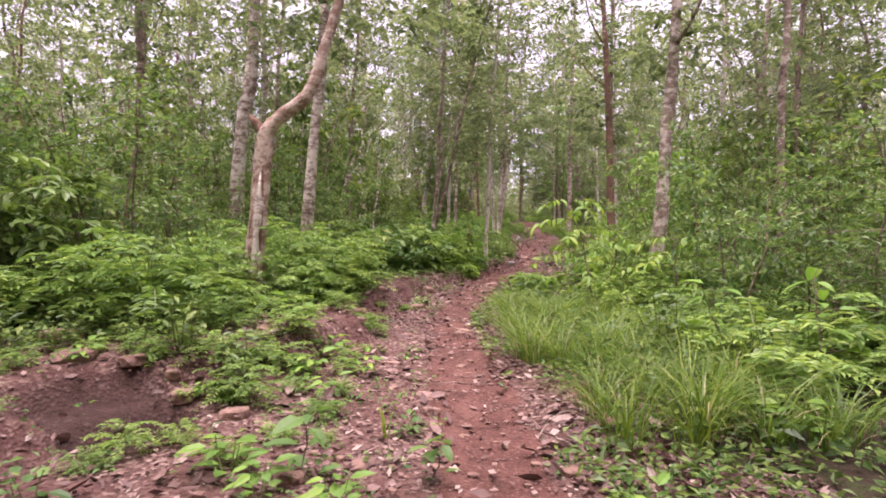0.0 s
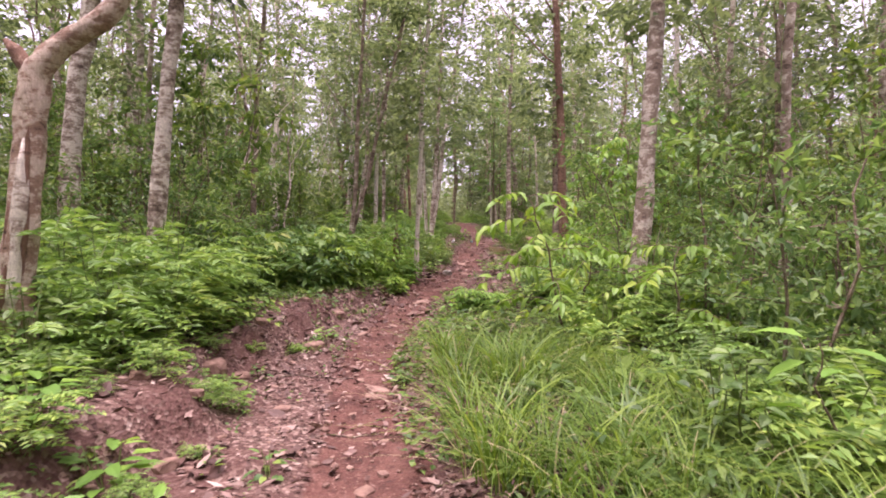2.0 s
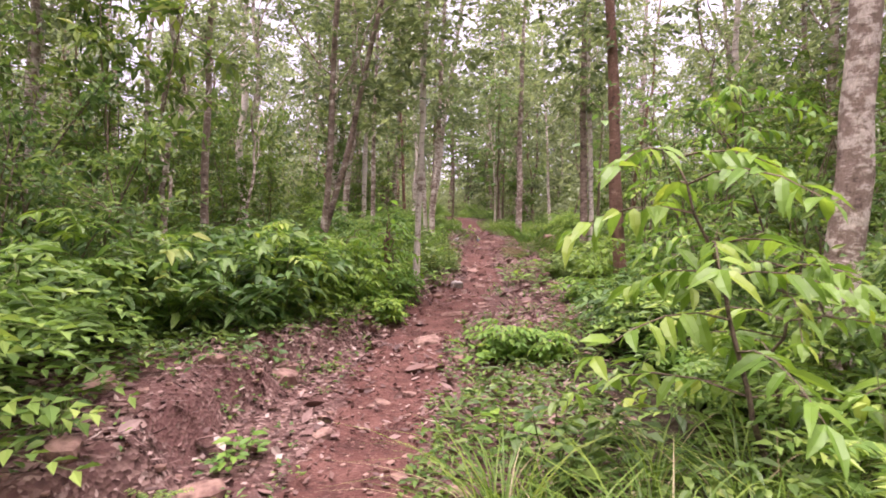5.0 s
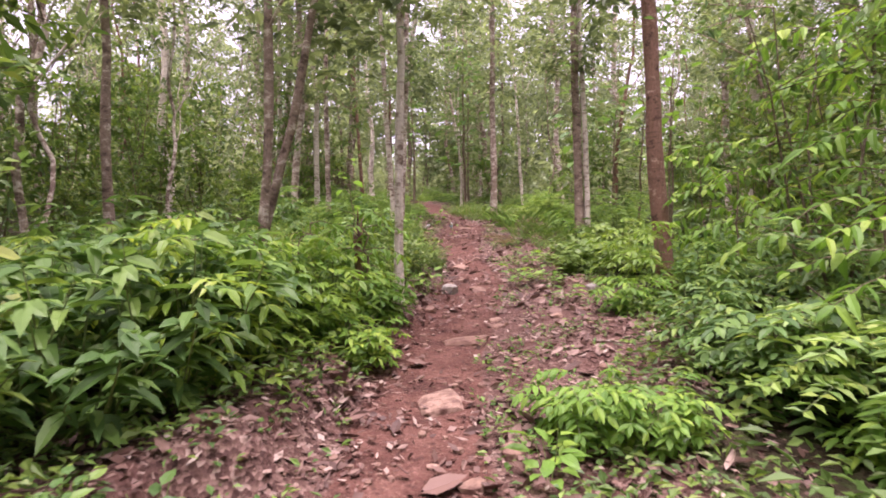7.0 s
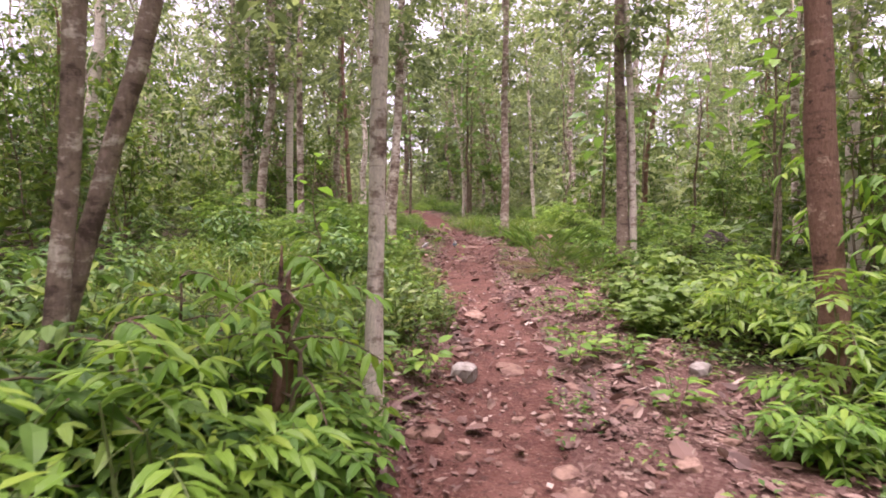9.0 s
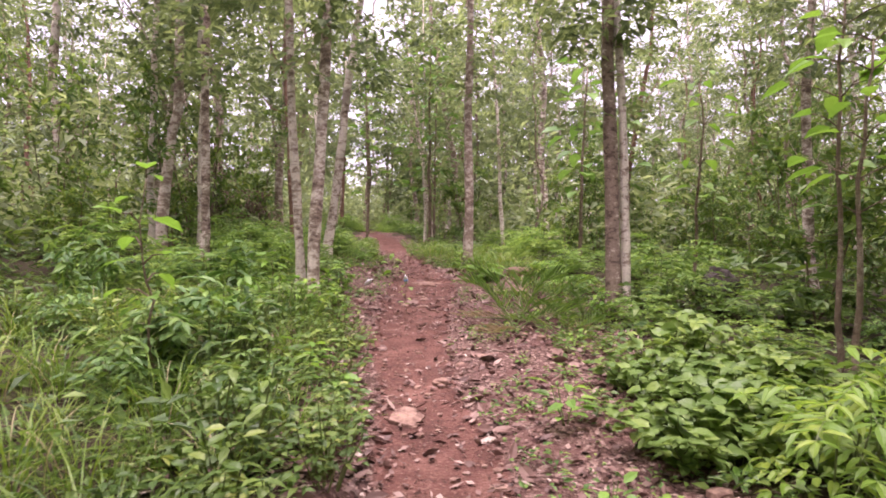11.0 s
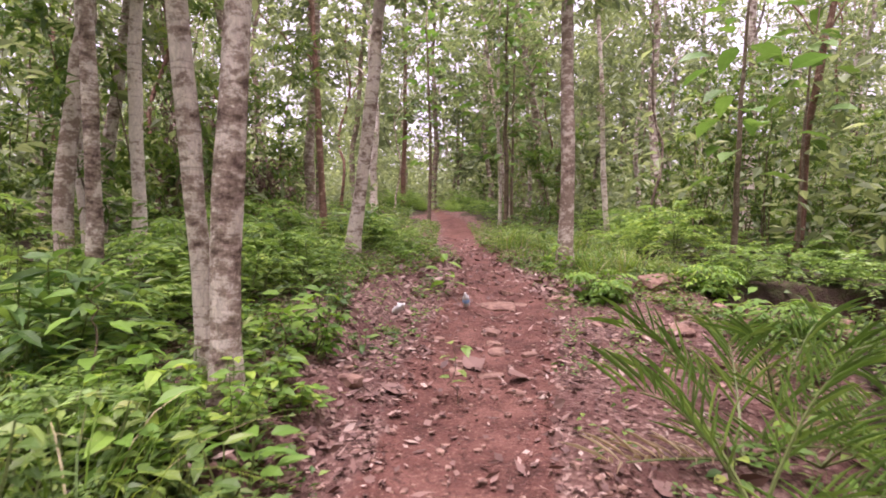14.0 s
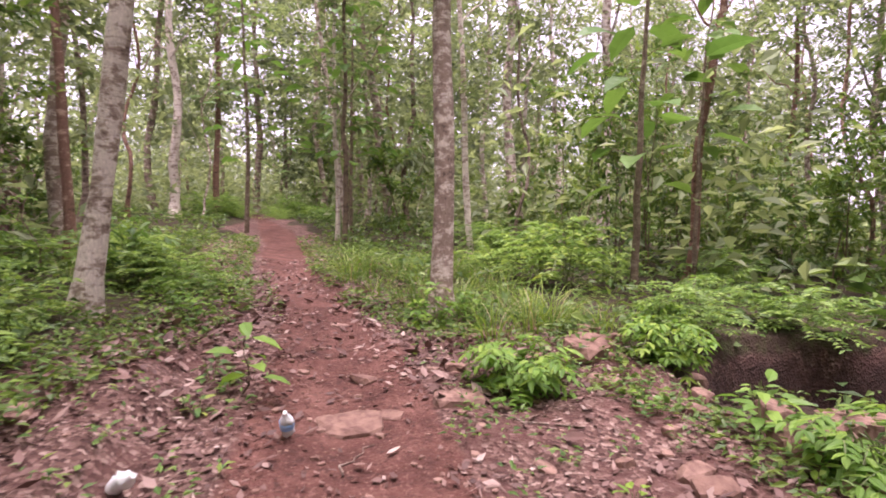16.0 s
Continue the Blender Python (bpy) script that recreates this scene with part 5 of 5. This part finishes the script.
for i, (x, y, ln, a, r) in enumerate([(0.6, 4.1, 0.6, 0.4, 0.008), (0.9, 3.7, 0.5, 2.2, 0.007), (-0.2, 6.6, 0.5, 0.2, 0.007), (-1.0, 11.0, 0.5, 2.5, 0.03), (0.75, 13.4, 0.35, 1.9, 0.014),
                                      (1.3, 20.2, 0.9, 0.9, 0.014), (3.6, 19.9, 0.7, 5.6, 0.01), (4.6, 19.4, 0.8, 5.4, 0.012), (3.05, 17.6, 0.3, 1.2, 0.01), (0.3, 5.2, 0.45, 3.0, 0.006),
                                      (2.6, 13.4, 0.6, 5.9, 0.012), (4.1, 24.2, 0.4, 0.8, 0.007), (-0.6, 8.0, 0.7, 0.1, 0.008), (5.6, 24.2, 0.5, 2.6, 0.009), (2.5, 23.6, 0.5, 1.2, 0.008), (1.15, 20.4, 1.05, 1.72, 0.02), (1.1, 20.9, 0.5, 0.5, 0.012)]):
    fallen_branch(x, y, ln, a, 700 + i, r)


# big crisp fallen leaves
def big_dry_leaf(x, y, size, turn, seed):
    rng = np.random.RandomState(seed)
    v, f = leaves(rng, np.array([[0, 0, 0.02]]), unit(np.array([[math.cos(turn), math.sin(turn), 0.12]])), size, size * 0.75, True, -0.12, 0.1)
    ob = mesh_object("fallen_leaf", v, f, DRY_LEAF)
    ob.location = (x, y, ground_z(x, y))
    tagged(ob, "large curled dry brown leaf on the ground", "leaf", "large fallen leaves")


for i, (x, y, s) in enumerate([(0.7, 11.4, 0.24), (3.7, 22.7, 0.26), (4.0, 22.5, 0.22), (3.6, 19.5, 0.28), (2.7, 14.4, 0.22), (1.1, 13.3, 0.2), (2.9, 15.6, 0.2), (3.1, 13.6, 0.2), (3.1, 22.2, 0.22), (2.4, 20.0, 0.2),
                               (-0.7, 5.2, 0.16), (-1.3, 4.7, 0.18), (0.1, 8.4, 0.16), (-0.6, 9.6, 0.18), (4.4, 19.2, 0.22), (4.8, 19.6, 0.24), (1.7, 15.2, 0.18)]):
    big_dry_leaf(x, y, s, i * 1.9, 800 + i)


# ---- plants with very large leaves ----
def big_leaf_plant(x, y, height, leaf, count, seed, label, lean=(0, 0), stem_r=0.02, low=0.35, mat=LEAF_BROAD, name="broad_leaf_sapling"):
    """A young tree with a bare stem and very large single leaves, each a blade of its own."""
    rng = np.random.RandomState(seed)
    ob = thing(name, x, y, label, "sapling")
    axis = sway(rng, (0, 0, 0), (lean[0] * height, lean[1] * height, height), 12, 0.025)
    part("stem", tube(axis, np.linspace(stem_r, stem_r * 0.3, 12), 8), TWIG, ob, shade=True)
    for i in range(count):
        s = low + (1 - low) * (i + 0.5) / count
        q = axis[min(11, int(s * 11.99))]
        a = i * 2.4 + rng.normal(0, 0.3)
        ln = leaf * rng.uniform(0.7, 1.2)
        w = unit(np.array([[math.cos(a), math.sin(a), rng.uniform(-0.3, 0.5)]]))
        reach = rng.uniform(0.05, 0.6) * min(2.6, height / 2.5) * (1.15 - 0.8 * s)
        q2 = q + np.array([math.cos(a) * reach, math.sin(a) * reach, reach * 0.35])
        if reach > 0.12 and (height < 5 or i % 3 == 0):
            part("twig", tube([q, (q + q2) / 2 + np.array([0, 0, 0.03]), q2], [0.008, 0.006, 0.004], 5), TWIG, ob)
        part("leaf", leaves(rng, q2[None], w, ln, ln * 0.62, True, 0.35, 0.2), mat, ob)
    return ob


TEAK = "young tree with very large drooping green leaves"
big_leaf_plant(9.25, 27.68, 5.2, 0.62, 34, 900, TEAK, (0.04, -0.02), 0.06, 0.3, LEAF_LANCE)
big_leaf_plant(10.75, 28.0, 4.6, 0.55, 18, 916, TEAK, (0.06, -0.02), 0.04, 0.45, LEAF_LANCE)
big_leaf_plant(6.6, 33.6, 7.0, 0.4, 100, 901, TEAK, (0.02, 0), 0.07, 0.22, LEAF_TEAK)
big_leaf_plant(5.0, 37.6, 7.0, 0.42, 90, 902, TEAK, (0, 0), 0.07, 0.28, LEAF_TEAK)
big_leaf_plant(7.7, 37.0, 7.0, 0.42, 90, 903, TEAK, (0.03, 0), 0.06, 0.25, LEAF_TEAK)
big_leaf_plant(8.2, 22.0, 3.6, 0.32, 26, 904, TEAK, (0.05, 0.02), 0.035, 0.4)
big_leaf_plant(6.0, 17.4, 2.9, 0.3, 20, 905, TEAK, (0.05, 0), 0.03, 0.5)
big_leaf_plant(6.4, 17.9, 3.6, 0.3, 22, 906, TEAK, (0.02, 0), 0.03, 0.5)
big_leaf_plant(3.25, 4.95, 1.05, 0.22, 12, 907, "upright weed with large soft green leaves", (0.05, 0.1), 0.012, 0.3, LEAF_BROAD, "broad_leaf_weed")
big_leaf_plant(2.75, 5.25, 0.85, 0.24, 7, 908, "leaning weed with large soft green leaves", (-0.3, 0.1), 0.012, 0.4, LEAF_BROAD, "broad_leaf_weed")
big_leaf_plant(0.9, 18.3, 1.5, 0.22, 12, 909, "upright weed with large soft green leaves", (-0.05, 0), 0.012, 0.35, LEAF_BROAD, "broad_leaf_weed")
big_leaf_plant(-0.74, 3.1, 0.42, 0.17, 9, 910, "small plant with broad fresh green leaves", (0.1, 0.1), 0.008, 0.2, LEAF_LANCE, "broad_leaf_weed")
big_leaf_plant(-0.02, 3.15, 0.28, 0.13, 8, 911, "small plant with broad fresh green leaves", (0.1, 0.1), 0.006, 0.2, LEAF_LANCE, "broad_leaf_weed")
big_leaf_plant(2.35, 22.15, 0.5, 0.15, 10, 912, "small plant with broad fresh green leaves", (-0.05, 0), 0.007, 0.3, LEAF_BRIGHT, "broad_leaf_weed")
big_leaf_plant(1.6, 21.2, 0.75, 0.16, 12, 913, "small plant with broad fresh green leaves", (0.05, 0), 0.008, 0.3, LEAF_BRIGHT, "broad_leaf_weed")
big_leaf_plant(3.45, 22.1, 0.42, 0.11, 8, 914, "thin dark seedling with small leaves on the path", (0.02, 0), 0.005, 0.3, LEAF_FERN, "seedling")
big_leaf_plant(3.75, 25.3, 0.5, 0.2, 8, 915, "small plant with broad fresh green leaves", (0.05, 0), 0.008, 0.3, LEAF_BROAD, "broad_leaf_weed")


def tree_stump(x, y, height, r, seed):
    rng = np.random.RandomState(seed)
    ob = thing("tree_stump", x, y, "thin dark rotting tree stump among shrubs", "stump")
    pts = sway(rng, (0, 0, 0), (0.06, 0.03, height), 10, 0.012)
    part("trunk", tube(pts, r * np.interp(np.linspace(0, 1, 10), [0, 0.15, 1], [1.5, 1, 0.75]), 10, rng, 0.12), BARK_RED, ob, shade=True)
    for k in range(3):
        a = k * 2.1
        q = pts[-1] + np.array([math.cos(a), math.sin(a), 0]) * r * 0.4
        part("splinter", tube([q, q + np.array([0.01, 0.01, 0.12 + 0.05 * k])], [r * 0.3, 0.004], 5), BARK_RED, ob)


tree_stump(0.6, 14.5, 0.85, 0.055, 950)

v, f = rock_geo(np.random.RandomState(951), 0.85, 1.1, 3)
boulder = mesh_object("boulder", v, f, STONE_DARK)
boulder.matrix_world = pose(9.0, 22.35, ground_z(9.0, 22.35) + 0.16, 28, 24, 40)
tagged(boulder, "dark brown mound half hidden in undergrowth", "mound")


def dead_tangle(x, y, width, height, seed):
    rng = np.random.RandomState(seed)
    ob = thing("dead_bush", x, y, "tangled brown dead bush of dry vines", "bush")
    vines = []
    for k in range(110):
        a, b = rng.normal(0, 0.45 * width, 2), rng.normal(0, 0.5 * width, 2)
        vines.append(tube(sway(rng, (a[0], a[1], 0), (b[0], b[1], height * rng.uniform(0.4, 1)), 6, 0.12), np.linspace(0.012, 0.004, 6), 3))
    tagged(part("vine_work", join(*vines), TWIG, ob), kind="stuff")
    n = 700
    base = np.stack([rng.normal(0, 0.45 * width, n), rng.normal(0, 0.45 * width, n), height * rng.rand(n)], -1)
    tagged(part("foliage", leaves(rng, base, unit(rng.normal(0, 1, (n, 3))), rng.uniform(0.08, 0.16, n), rng.uniform(0.04, 0.07, n)), DRY_LEAF, ob, "dry brown leaves"), kind="stuff")


dead_tangle(-0.1, 29.2, 0.9, 2.6, 952)
dead_tangle(0.9, 30.4, 0.7, 1.6, 953)

shoot = grass_master(954, 3, 0.42, 0.03, 0.04, 0.25, "upright yellow-green leaf shoot in the litter", LEAF_BRIGHT, "leaf_shoot")
shoot.matrix_basis = at(-0.38, 3.85, 0.3)


# ---- litter left by walkers ----
def plastic_materials():
    m, nt, p = material("crumpled_clear_plastic")
    p.inputs["Base Color"].default_value = (0.68, 0.70, 0.70, 1)
    p.inputs["Roughness"].default_value = 0.22
    p.inputs["Transmission Weight"].default_value = 0.0
    bump(nt, noise_tex(nt, 45.0, 3.0), 0.6, 0.01, p)
    m2, nt2, p2 = material("blue_plastic_label")
    col = ramp(nt2, noise_tex(nt2, 20.0), [(0.35, (0.16, 0.42, 0.80)), (0.7, (0.40, 0.62, 0.88))])
    nt2.links.new(col, p2.inputs["Base Color"])
    p2.inputs["Roughness"].default_value = 0.35
    m3, nt3, p3 = material("white_cap")
    p3.inputs["Base Color"].default_value = (0.75, 0.75, 0.74, 1)
    return m, m2, m3


CLEAR, BLUE, CAP = plastic_materials()


def bottle(x, y, turn, tip, length, label_text, with_label, seed):
    rng = np.random.RandomState(seed)
    ob = new("plastic_bottle")
    s = np.linspace(0, 1, 16)
    r = length * np.interp(s, [0, 0.03, 0.1, 0.3, 0.34, 0.55, 0.6, 0.75, 0.88, 0.92, 1], [0.05, 0.145, 0.155, 0.15, 0.135, 0.145, 0.155, 0.15, 0.06, 0.055, 0.055])
    body = tube(np.stack([0 * s, 0 * s, s * length], -1), r * 1.25, 14, rng, 0.16)
    part("bottle_body", body, CLEAR, ob, "crumpled translucent plastic", shade=True)
    part("cap", tube([[0, 0, length * 0.97], [0, 0, length * 1.06]], [length * 0.066, length * 0.064], 12), CAP, ob, "white screw cap")
    if with_label:
        part("bottle_label", tube(np.stack([0 * s[:5], 0 * s[:5], np.linspace(0.36, 0.62, 5) * length], -1), np.full(5, length * 0.225), 14, rng, 0.04), BLUE, ob, "blue wrapper label", shade=True)
    ob.matrix_world = Matrix.Translation((x, y, ground_z(x, y) + length * 0.13)) @ Matrix.Rotation(turn, 4, "Z") @ Matrix.Rotation(radians(tip), 4, "Y")
    tagged(ob, label_text, "bottle")


bottle(3.95, 24.68, -1.9, 35, 0.18, "crumpled plastic bottle with blue label by the path", True, 1)
bottle(3.12, 24.28, -1.0, 60, 0.19, "crumpled dusty clear plastic bottle among leaves", False, 2)
